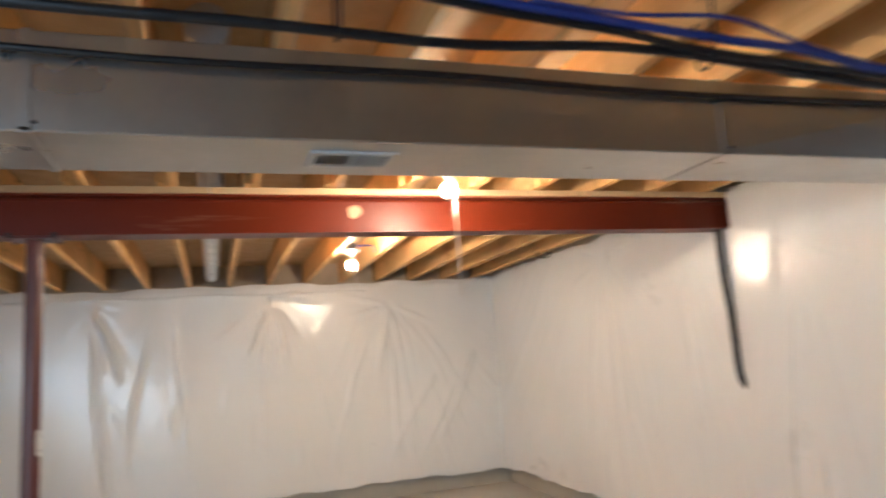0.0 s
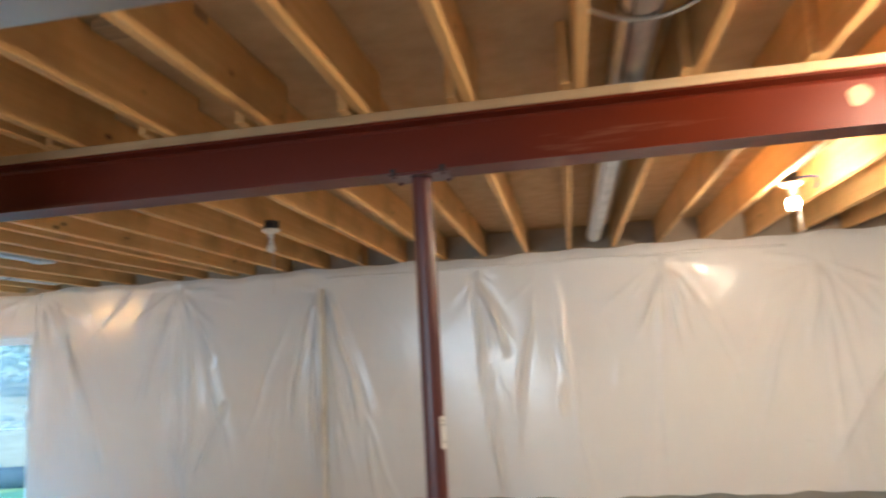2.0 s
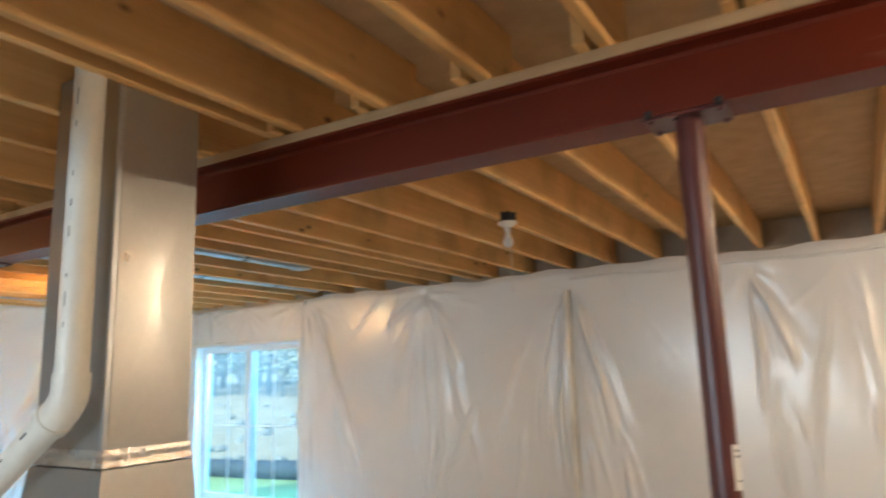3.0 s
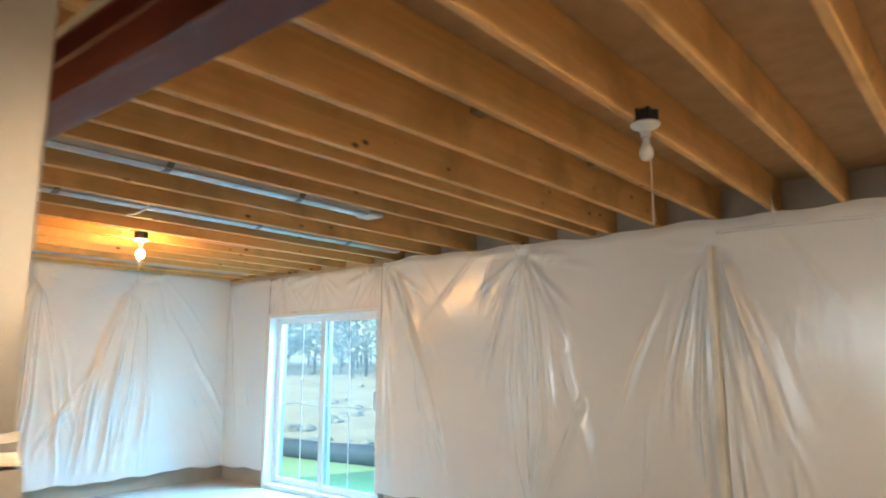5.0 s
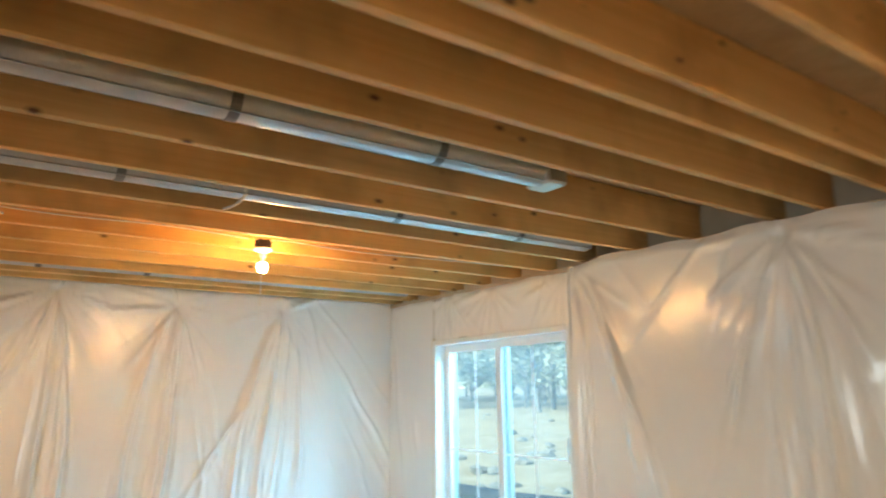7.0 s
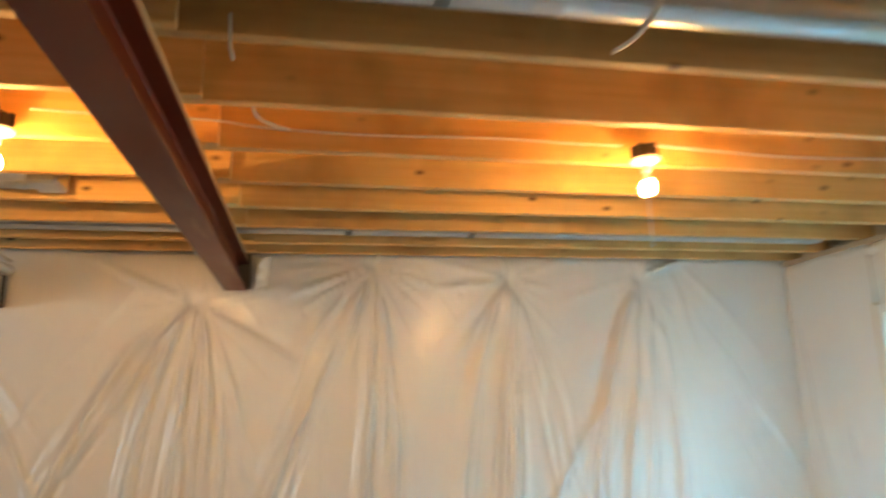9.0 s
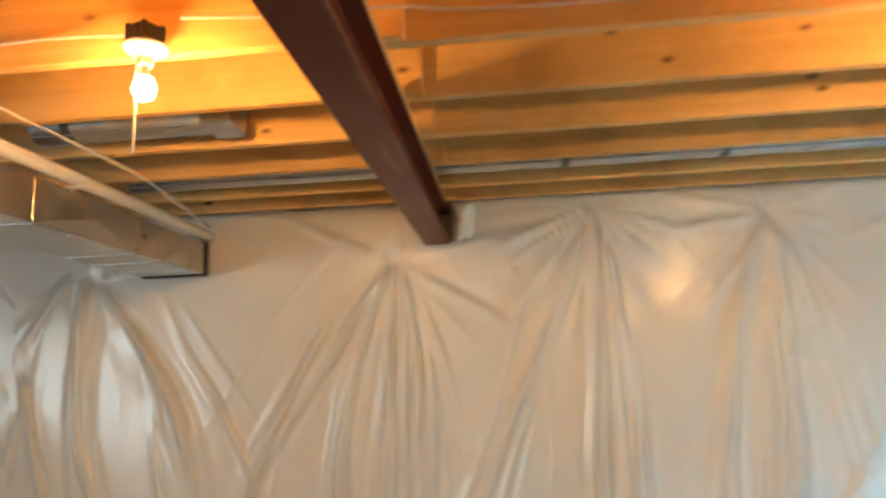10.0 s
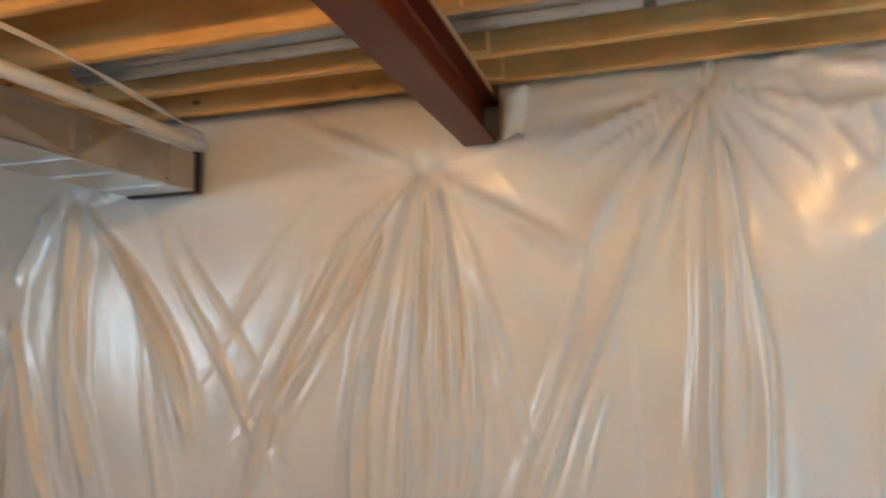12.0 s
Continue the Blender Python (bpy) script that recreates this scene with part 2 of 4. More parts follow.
def add_tube(bm, pts, r, n=10, cap=True):
    """A tube through points, with an even ring frame carried along."""
    pts = [Vector(p) for p in pts]
    rings, ref = [], None
    for i, p in enumerate(pts):
        d = (pts[min(i + 1, len(pts) - 1)] - pts[max(i - 1, 0)]).normalized()
        if ref is None:
            ref = d.orthogonal().normalized()
        ref = (ref - d * ref.dot(d)).normalized()
        side = d.cross(ref)
        rr = r[i] if isinstance(r, (list, tuple)) else r
        rings.append([bm.verts.new(p + rr * (math.cos(a) * ref + math.sin(a) * side)) for a in (2 * math.pi * k / n for k in range(n))])
    for a, b in zip(rings, rings[1:]):
        for k in range(n):
            bm.faces.new((a[k], a[(k + 1) % n], b[(k + 1) % n], b[k]))
    if cap:
        bm.faces.new(rings[0][::-1])
        bm.faces.new(rings[-1])
    return bm


def tube(pts, r, n=10):
    return add_tube(bmesh.new(), pts, r, n)


def smooth_path(pts, steps=8):
    """Catmull-Rom through the points."""
    p = [Vector(q) for q in pts]
    p = [2 * p[0] - p[1]] + p + [2 * p[-1] - p[-2]]
    out = []
    for i in range(1, len(p) - 2):
        for k in range(steps):
            t = k / steps
            a, b, c, d = p[i - 1:i + 3]
            out.append(0.5 * ((2 * b) + (c - a) * t + (2 * a - 5 * b + 4 * c - d) * t * t + (3 * b - a - 3 * c + d) * t ** 3))
    return out + [p[-2]]


def lathe(profile, n=20):
    """Turn (radius, z) pairs about z."""
    bm = bmesh.new()
    rings = [[bm.verts.new((r * math.cos(2 * math.pi * k / n), r * math.sin(2 * math.pi * k / n), z)) for k in range(n)] for r, z in profile]
    for a, b in zip(rings, rings[1:]):
        for k in range(n):
            bm.faces.new((a[k], a[(k + 1) % n], b[(k + 1) % n], b[k]))
    bm.faces.new(rings[0])
    bm.faces.new(rings[-1])
    return bm


def shade_angle(ob):
    for poly in ob.data.polygons:
        poly.use_smooth = True
    ob.data.set_sharp_from_angle(angle=radians(35))
    return ob


# ---- the shell ----
XE, XW, YN, YD, YS = 3.96, -7.88, 4.0, 4.10, -5.6
ZJ, ZS = 2.40, 2.635
JOG = -5.11
# opening of the added rear window
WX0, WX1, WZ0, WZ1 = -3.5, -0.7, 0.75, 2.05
DX0, DX1, DZ = -7.03, -5.18, 1.95

tagged(finish("floor", box((XW - 0.3, YS - 0.3, -0.12), (XE + 0.3, YD + 0.28, 0.0)), SLAB), "bare pale grey concrete basement floor slab", "floor", kind="structure")
tagged(finish("ceiling", box((XW - 0.3, YS - 0.3, ZS), (XE + 0.3, YD + 0.28, ZS + 0.03)), SUBFLOOR), "underside of brown strand board subfloor over the joists", "ceiling", kind="structure")
tagged(finish("wall_north", box((JOG, YN + 0.07, 0), (XE + 0.07, YN + 0.3, ZJ - 0.04), 0.004), CONCRETE), "poured concrete foundation wall behind plastic sheeting", "wall", kind="structure")
bm = box((XW - 0.07, YD + 0.06, 0), (DX0, YD + 0.26, ZJ - 0.04))
add_box(bm, (DX0, YD + 0.06, DZ + 0.04), (DX1, YD + 0.26, ZJ - 0.04))
add_box(bm, (DX1, YD + 0.06, 0), (JOG, YD + 0.26, ZJ - 0.04))
tagged(finish("wall_north_door", bm, CONCRETE), "framed wall around the patio door, covered in sheeting", "wall", kind="structure")
tagged(finish("wall_west", box((XW - 0.3, YS, 0), (XW - 0.07, YD + 0.26, ZJ - 0.04), 0.004), CONCRETE), "poured concrete foundation wall behind plastic sheeting", "wall", kind="structure")
tagged(finish("wall_east", box((XE + 0.07, YS, 0), (XE + 0.3, YN + 0.3, ZJ - 0.04), 0.004), CONCRETE), "poured concrete foundation wall behind plastic sheeting", "wall", kind="structure")
# closing wall out of view, cut open for the added window
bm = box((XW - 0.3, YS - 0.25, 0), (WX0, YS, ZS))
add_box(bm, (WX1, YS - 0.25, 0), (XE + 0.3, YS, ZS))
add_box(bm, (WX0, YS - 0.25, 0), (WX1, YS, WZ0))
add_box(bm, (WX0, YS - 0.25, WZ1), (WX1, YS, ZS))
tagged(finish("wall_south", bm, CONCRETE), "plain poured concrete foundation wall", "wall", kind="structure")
for n, lo, hi in (("sill_plate_north", (XW - 0.3, YN + 0.1, ZJ - 0.038), (XE + 0.3, YN + 0.24, ZJ)),
                  ("rim_board_north", (XW - 0.3, YN + 0.2, ZJ + 0.001), (XE + 0.3, YN + 0.36, ZS)),
                  ("sill_plate_west", (XW - 0.22, YS, ZJ - 0.038), (XW - 0.08, YN + 0.08, ZJ)),
                  ("rim_board_west", (XW - 0.3, YS, ZJ + 0.001), (XW - 0.06, YN + 0.18, ZS)),
                  ("sill_plate_east", (XE + 0.08, YS, ZJ - 0.038), (XE + 0.22, YN + 0.08, ZJ)),
                  ("rim_board_east", (XE + 0.06, YS, ZJ + 0.001), (XE + 0.3, YN + 0.18, ZS))):
    tagged(finish("trim_" + n, box(lo, hi, 0.003), RIM), "weathered wooden sill and rim board above the foundation", "trim", kind="structure")


# ---- plastic sheeting ----
def hashed(*k):
    return random.Random(repr(k)).random()


def sheet(name, origin, along, inward, length, top, bottom, pins, label, dz=0.025, du=0.0065, hole=None, calm=1.0, folds=(), deep=1.0, fan=1.0, flat=()):
    """Film hung on a wall: u along it, depth towards the room. Folds fan out below each pinned point and fall straight further down."""
    origin, along, inward = Vector(origin), Vector(along), Vector(inward)
    nu, nv = max(2, int(length / du)), max(2, int((top - bottom) / dz))
    u = np.linspace(0, length, nu + 1)
    wav = sum(0.012 * np.sin(u * f + hashed(name, f) * 6.28) for f in (2.3, 5.1, 11.7)) * 0.8
    zt = top + wav * 0.9
    zb = bottom + sum(0.007 * np.sin(u * f + hashed(name, -f) * 6.28) for f in (1.7, 4.3, 9.1, 17.0))
    v = np.linspace(0, 1, nv + 1)[:, None]
    U = np.broadcast_to(u, (nv + 1, nu + 1)).copy()
    Z = zb + (zt - zb) * v
    D = 0.012 * np.sin(U * 2.1 + hashed(name) * 6) * np.sin(Z * 1.7 + 1.0) + 0.006 * np.sin(U * 5.3 + Z * 2.2 + hashed(name, 1) * 6)
    def ridge(gap, w, steep, sharp=1.25):
        """One crease: crisp on one flank, lazier on the other, with a shallow trough beyond it."""
        q = gap / w
        q = np.where(q > 0, q * steep[0], q * steep[1])
        return np.exp(-np.abs(q) ** sharp) - 0.15 * np.exp(-(np.abs(q) - 2.1) ** 2)

    for i, (pu, pz, power) in enumerate(pins):
        rnd = random.Random(repr((name, i, length)))
        d = np.maximum(pz - Z, 0)
        du_, dz_ = U - pu, Z - pz
        rr = np.hypot(du_, dz_) + 1e-6
        turn = np.arctan2(dz_, du_)
        # straight creases raying out of the pinned point, all round but densest below
        n = int(7 * power * fan) + 3
        spokes = [(-math.pi * (0.14 + 0.72 * (k + rnd.uniform(0.1, 0.9)) / n), rnd.uniform(0.28, 0.72)) for k in range(n)]
        n = int(6 * power * fan) + 2
        spokes += [(rnd.choice((0, math.pi)) + rnd.uniform(-0.42, 0.42), rnd.uniform(0.22, 0.6)) for k in range(n)]
        spokes += [(math.pi * rnd.uniform(0.2, 0.8), rnd.uniform(0.1, 0.25)) for k in range(n // 2)]
        for ang, reach in spokes:
            gap = ((turn - ang - rnd.uniform(-0.1, 0.1) * rr + math.pi) % (2 * math.pi) - math.pi) * rr
            w = 0.006 + rnd.uniform(0.022, 0.046) * np.minimum(rr, 0.6)
            k = rnd.choice((0.35, 0.6, 1.0)) * min(1.2, 0.45 + 0.6 * power) * (1.7 if math.sin(ang) > -0.43 else 1.1)
            env = np.clip((rr - 0.015) / 0.05, 0, 1) * np.clip((reach * (0.7 + 0.5 * power) - rr) / (0.5 * reach), 0, 1)
            D += k * w * ridge(gap, w, (rnd.uniform(0.6, 1.0), rnd.uniform(1.0, 1.6))) * env
        # folds that start in the fan and fall towards the floor
        n = int(5 * power * fan) + 1
        for f in range(n):
            c = -0.36 + 0.72 * (f + rnd.uniform(0.1, 0.9)) / n
            c = c * abs(c) ** 0.6 * 1.5
            start, stop = rnd.uniform(0.02, 0.4), rnd.choice((0.7, 1.2, 2.2)) * rnd.uniform(0.8, 1.2)
            ray = c * d / (1 + 0.3 * d) + rnd.uniform(-0.012, 0.012) * np.sin(d * rnd.uniform(2, 5) + f) * d
            w = 0.009 + rnd.uniform(0.013, 0.024) * np.minimum(d, 1.1)
            k = deep * rnd.choice((0.3, 0.5, 0.95)) * min(1.15, 0.4 + 0.65 * power)
            env = np.clip((d - start) / 0.12, 0, 1) * np.clip((stop - d) / (0.5 * stop), 0, 1)
            D += k * w * ridge(U - pu - ray, w, (rnd.uniform(0.55, 0.9), rnd.uniform(1.1, 1.7))) * env
        D -= power * 0.022 * np.exp(-(((U - pu) / 0.05) ** 2 + ((Z - pz) / 0.05) ** 2))
        D += power * 0.010 * np.exp(-((U - pu) / 0.6) ** 2) * np.clip(d / 0.8, 0, 1)
    # the long pulled folds: start, end, sideways bow
    for i, (ua, za, ub, zc, bow) in enumerate(folds):
        rnd = random.Random(repr((name, ua, za)))
        f = np.clip((za - Z) / (za - zc), 0, 1)
        line = ua + (ub - ua) * f + bow * np.sin(math.pi * f) + 0.005 * np.sin(Z * 7 + i)
        env = np.clip((za - Z) / 0.10, 0, 1) * np.clip((Z - zc) / 0.4 + 0.2, 0, 1)
        w = rnd.uniform(0.017, 0.024) + 0.013 * f
        for off, h in ((0.0, 1.15), (rnd.uniform(0.07, 0.1), 0.35), (-rnd.uniform(0.07, 0.1), 0.25)):
            D += deep * h * w * rnd.uniform(0.95, 1.25) * ridge(U - line - off * (0.25 + f), w, (0.75, 1.5), 1.5) * env
    # loose creases between the pins, drawn towards the nearest one
    rnd = random.Random(name)
    for k in range(int(length * 15 * calm)):
        cu = rnd.uniform(0, length)
        z0, span = rnd.uniform(0.35, 2.2), rnd.uniform(0.12, 0.6)
        near = min(pins, key=lambda p: abs(p[0] - cu))
        lean = max(-1.1, min(1.1, (near[0] - cu) / (max(near[1] - z0, 0.0) + 0.55))) + rnd.uniform(-0.12, 0.12)
        w = rnd.uniform(0.010, 0.030)
        gap = U - cu - lean * (Z - z0) - 0.012 * np.sin(Z * rnd.uniform(5, 12) + k)
        D += min(deep, 1.5) * rnd.choice((0.15, 0.3, 0.7)) * w * ridge(gap, w, (rnd.uniform(0.6, 1.0), rnd.uniform(1.0, 1.6)), 1.5) * np.exp(-((Z - z0) / span) ** 2)
    for fu, fz in flat:
        D *= 1 - 0.8 * np.exp(-((U - fu) / 0.022) ** 4) * (Z < fz)
    D += 0.02 * np.clip((Z - (zt - 0.05)) / 0.05, 0, 1) * -1.2
    P = np.array(origin)[None, None] + U[..., None] * np.array(along) + D[..., None] * np.array(inward)
    P[..., 2] = Z
    idx = np.arange((nv + 1) * (nu + 1)).reshape(nv + 1, nu + 1)
    faces = np.stack([idx[:-1, :-1], idx[:-1, 1:], idx[1:, 1:], idx[1:, :-1]], -1).reshape(-1, 4)
    if hole is not None:
        cu, cz = (U[:-1, :-1] + U[1:, 1:]).ravel() / 2, (Z[:-1, :-1] + Z[1:, 1:]).ravel() / 2
        keep = np.ones(len(faces), bool)
        for u0, u1, z0, z1 in hole:
            keep &= ~((cu > u0) & (cu < u1) & (cz > z0) & (cz < z1))
        faces = faces[keep]
    me = bpy.data.meshes.new(name)
    me.from_pydata(P.reshape(-1, 3).tolist(), [], faces.tolist())
    me.materials.append(POLY)
    for poly in me.polygons:
        poly.use_smooth = True
    return tagged(new(name, me), label, "plastic sheeting")


sheet("plastic_sheet", (JOG, YN, 0), (1, 0, 0), (0, -1, 0), XE - JOG + 0.05, 2.385, 0.17,
      [(JOG_PIN, z, p) for JOG_PIN, z, p in ((0.05, 2.34, 0.7), (1.67, 2.30, 1.25), (3.22, 2.19, 0.55), (4.75, 2.24, 0.3), (5.38, 2.20, 0.3), (6.44, 2.24, 1.25), (7.80, 2.12, 0.8))],
      "white plastic vapour barrier creased and pinned over the long wall",
      folds=[(a - JOG, za, b - JOG, zc, bow) for a, za, b, zc, bow in (
          (-3.41, 2.26, -3.38, 0.25, 0.0), (-3.44, 2.22, -3.42, 0.25, -0.13), (-3.37, 2.22, -3.35, 0.25, 0.09), (-3.36, 2.24, -3.06, 1.55, 0.02), (-3.46, 2.22, -3.85, 1.2, -0.03), (-2.92, 1.15, -3.34, 0.3, 0.03),
          (-5.0, 2.26, -4.28, 0.5, 0.08), (-4.9, 2.26, -4.55, 1.3, 0.02), (-5.04, 2.2, -5.0, 0.4, 0.03), (-1.95, 2.12, -2.21, 0.9, -0.05), (-1.92, 2.1, -2.0, 0.5, -0.04), (-1.83, 2.15, -1.68, 1.5, 0.0), (-1.82, 2.1, -1.55, 0.9, 0.03),
          (-0.36, 2.16, -0.1, 1.5, 0.02), (1.37, 2.14, 1.12, 1.6, 0.0), (1.34, 2.14, 1.25, 1.5, 0.0), (1.40, 2.14, 1.39, 1.4, 0.0), (1.43, 2.14, 1.54, 1.5, 0.0), (1.45, 2.14, 1.70, 1.6, 0.0),
          (2.65, 2.08, 2.52, 1.4, 0.0), (2.68, 2.08, 2.78, 1.55, 0.0), (3.68, 1.55, 3.19, 0.6, 0.02), (3.45, 1.3, 2.95, 0.45, 0.02), (3.2, 1.32, 2.6, 0.45, -0.03))], deep=1.1, calm=0.6, fan=0.55, flat=[(-1.885 - JOG, 2.2)])
sheet("plastic_sheet", (XW, YD + 0.05, 0), (0, -1, 0), (1, 0, 0), YD + 0.05 + 2.60, 2.44, 0.16,
      [(YD + 0.05 - y, z, p) for y, z, p in ((2.86, 2.27, 0.95), (1.87, 2.25, 1.0), (0.915, 2.345, 1.25), (-0.27, 2.08, 1.2), (-2.10, 2.05, 0.5))],
      "white plastic vapour barrier in deep hanging folds from pinned points",
      folds=[(YD + 0.05 - a, za, YD + 0.05 - b, zc, -bow) for a, za, b, zc, bow in (
          (0.87, 2.24, 0.10, 0.45, -0.02), (0.91, 2.26, 0.82, 0.2, 0.0), (0.95, 2.14, 0.97, 0.2, 0.09), (0.98, 1.8, 0.95, 0.9, 0.0), (0.86, 2.24, 0.62, 1.6, 0.01), (0.84, 2.28, 0.42, 2.02, 0.0), (1.02, 2.28, 1.5, 2.16, 0.0),
          (-0.24, 2.06, -0.37, 0.2, -0.02), (-0.29, 2.04, -0.56, 0.2, -0.14), (-0.31, 2.02, -1.1, 0.85, 0.01), (-0.21, 2.03, -0.18, 0.9, 0.06), (-0.19, 1.75, -0.28, 0.2, 0.02), (-0.06, 1.55, -0.18, 0.3, 0.06), (-0.6, 1.8, -1.15, 0.6, -0.06),
          (-0.33, 2.10, -0.85, 2.12, 0.0), (1.82, 2.2, 1.47, 0.3, -0.10), (1.86, 2.2, 1.72, 0.25, 0.0), (1.90, 2.18, 1.76, 0.25, 0.03), (1.93, 2.15, 2.08, 1.5, 0.0),
          (2.80, 2.16, 2.40, 0.3, -0.10), (2.83, 2.16, 2.63, 0.3, -0.01), (2.62, 1.5, 1.98, 0.5, -0.03), (2.92, 2.1, 2.76, 0.3, 0.03), (3.0, 1.95, 3.05, 0.5, 0.04),
          (-2.23, 2.10, -2.5, 1.7, 0.0), (-2.13, 2.06, -2.0, 0.6, -0.09), (-2.05, 2.02, -1.42, 0.85, 0.10), (-1.90, 1.84, -1.48, 1.05, 0.05), (-2.5, 1.5, -2.2, 0.4, -0.02))], deep=1.45, hole=[(YD + 0.05 - 0.085, YD + 0.05 + 0.085, 2.172, 2.5)], calm=0.6, fan=0.6)
sheet("plastic_sheet", (XW + 0.008, -2.54, 0), (0, -1, 0), (1, 0, 0), -2.54 - YS, 2.33, 0.16, [(0.9, 2.12, 0.55), (2.3, 2.2, 0.5)],
      "lapped length of white plastic vapour barrier beyond the trunk duct", folds=((0.92, 1.75, 0.08, 0.6, 0.0), (0.84, 1.4, 0.4, 0.5, 0.0), (0.6, 1.95, 0.2, 1.2, 0.0)), calm=0.8, deep=0.9, fan=0.6)
sheet("plastic_sheet", (XE, YN + 0.02, 0), (0, -1, 0), (-1, 0, 0), YN + 0.02 - YS, 2.41, 0.17,
      [(YN + 0.02 - y, z, p) for y, z, p in ((1.47, 2.22, 0.8), (0.46, 1.95, 0.4), (-0.57, 2.0, 0.4), (-2.6, 2.2, 0.5), (-4.5, 2.2, 0.5))],
      "smooth white plastic vapour barrier stretched over the end wall", hole=[(YN + 0.02 - 0.08, YN + 0.02 + 0.08, 2.172, 2.5)], calm=0.9)
sheet("plastic_sheet", (XW, YD, 0), (1, 0, 0), (0, -1, 0), DX0 - XW - 0.02, 2.385, 0.16, [(0.03, 2.3, 0.3)],
      "smooth white plastic vapour barrier beside the patio door", calm=0.3)
sheet("plastic_sheet", (DX0 - 0.02, YD, 0), (1, 0, 0), (0, -1, 0), JOG - DX0 + 0.04, 2.385, 1.935, [(0.25, 2.37, 0.8), (0.9, 2.36, 0.6), (1.8, 2.33, 0.8)],
      "loose white plastic vapour barrier over the door header", calm=3.0)
sheet("plastic_sheet", (JOG, YN - 0.005, 0), (0, 1, 0), (-1, 0, 0), 0.15, 2.37, 0.15, [(0.02, 2.33, 0.3)],
      "narrow white plastic return at the wall's end", calm=0.5)

# taped hem along the top of the long sheet
hem = [(-1.84 + 0.142 * k, YN - 0.040 + 0.006 * math.sin(k * 1.9), 2.283 + 0.006 * math.sin(k * 0.8) + 0.003 * math.sin(k * 2.7)) for k in range(31)]
bm = tube(hem, 0.011, 8)
for v in bm.verts:
    v.co.y = YN - 0.036 + (v.co.y - YN + 0.036) * 0.7
tagged(finish("film_hem", bm, POLY, smooth=True), "rolled white plastic hem along the sheeting's top", "plastic sheeting")

# ---- joists ----
WEST_X = [-2.88, -3.24, -3.52, -4.09, -4.52, -5.00, -5.43, -5.86, -6.28, -6.69, -7.09, -7.50, -7.80]
NORTH_X = [-0.26 + 0.4064 * k for k in range(-6, 11)] + WEST_X
SOUTH_X = [-0.20 + 0.4 * k for k in range(-3, 11)] + [-1.52] + [-1.93 - 0.4 * k for k in range(0, 2)] + [x + 0.04 for x in WEST_X]


def joist_mesh(y0, y1):
    bm = box((-0.019, y0, ZJ), (0.019, y1, ZS - 0.002), 0.003)
    me = bpy.data.meshes.new("floor_joist")
    bm.to_mesh(me)
    bm.free()
    me.materials.append(JOIST)
    return me


north_mesh, south_mesh = joist_mesh(-0.13, YN + 0.198), joist_mesh(YS + 0.01, 0.13)
for xs, me in ((NORTH_X, north_mesh), (SOUTH_X, south_mesh)):
    for x in xs:
        if XW - 0.02 < x < XE + 0.03:
            ob = new("floor_joist", me)
            ob.location = (x, 0, 0)
            tagged(ob, "sawn spruce floor joist with knots, lapped over the steel beam", "joist", "ceiling joists")

# ---- steel beam and posts ----
BZ0, BZ1 = 2.16, 2.362


def beam_section(x0, x1):
    hw, tw, tf = 0.070, 0.0045, 0.011
    prof = [(-hw, BZ0), (hw, BZ0), (hw, BZ0 + tf), (tw + 0.008, BZ0 + tf + 0.002), (tw, BZ0 + tf + 0.012), (tw, BZ1 - tf - 0.012), (tw + 0.008, BZ1 - tf - 0.002), (hw, BZ1 - tf),
            (hw, BZ1), (-hw, BZ1), (-hw, BZ1 - tf), (-tw - 0.008, BZ1 - tf - 0.002), (-tw, BZ1 - tf - 0.012), (-tw, BZ0 + tf + 0.012), (-tw - 0.008, BZ0 + tf + 0.002), (-hw, BZ0 + tf)]
    bm = bmesh.new()
    a = [bm.verts.new((x0, y, z)) for y, z in prof]
    b = [bm.verts.new((x1, y, z)) for y, z in prof]
    n = len(prof)
    for k in range(n):
        bm.faces.new((a[k], a[(k + 1) % n], b[(k + 1) % n], b[k]))
    bm.faces.new(a)
    bm.faces.new(b)
    return bm


def lathe_mark():
    bm = bmesh.new()
    ring = [bm.verts.new((1.52 + 0.036 * (1 + 0.12 * math.sin(3 * a + 1)) * math.cos(a), -0.0055, 2.285 + 0.036 * (1 + 0.15 * math.sin(2 * a)) * math.sin(a))) for a in (k * 2 * math.pi / 22 for k in range(22))]
    top = [bm.verts.new((v.co.x, -0.0070, v.co.z)) for v in ring]
    bm.faces.new(top)
    for k in range(22):
        bm.faces.new((ring[k], ring[(k + 1) % 22], top[(k + 1) % 22], top[k]))
    return bm


beam = thing("steel_beam", "long red oxide primed steel beam carrying the joists", "steel beam", at=(0, 0, BZ0))


def under(ob, parent):
    ob.matrix_parent_inverse = Matrix.Translation(-Vector(parent.location))
    return ob


under(part("beam_section", beam_section(XW - 0.06, XE + 0.06), PRIMER, beam), beam)
xs = [XW - 0.05, -5.2, -2.4, 0.78, 2.9, XE + 0.05]
for i, (a, b) in enumerate(zip(xs, xs[1:])):
    under(part("nailer", box((a + 0.002, -0.074 + 0.004 * (i % 2), BZ1 + 0.001), (b - 0.002, 0.066 + 0.004 * (i % 3), ZJ - 0.001), 0.003), NAILER, beam, "pale wooden plate along the beam's top"), beam)


under(part("paint_mark", lathe_mark(), PAINT_SPOT, beam, "pale round paint mark"), beam)


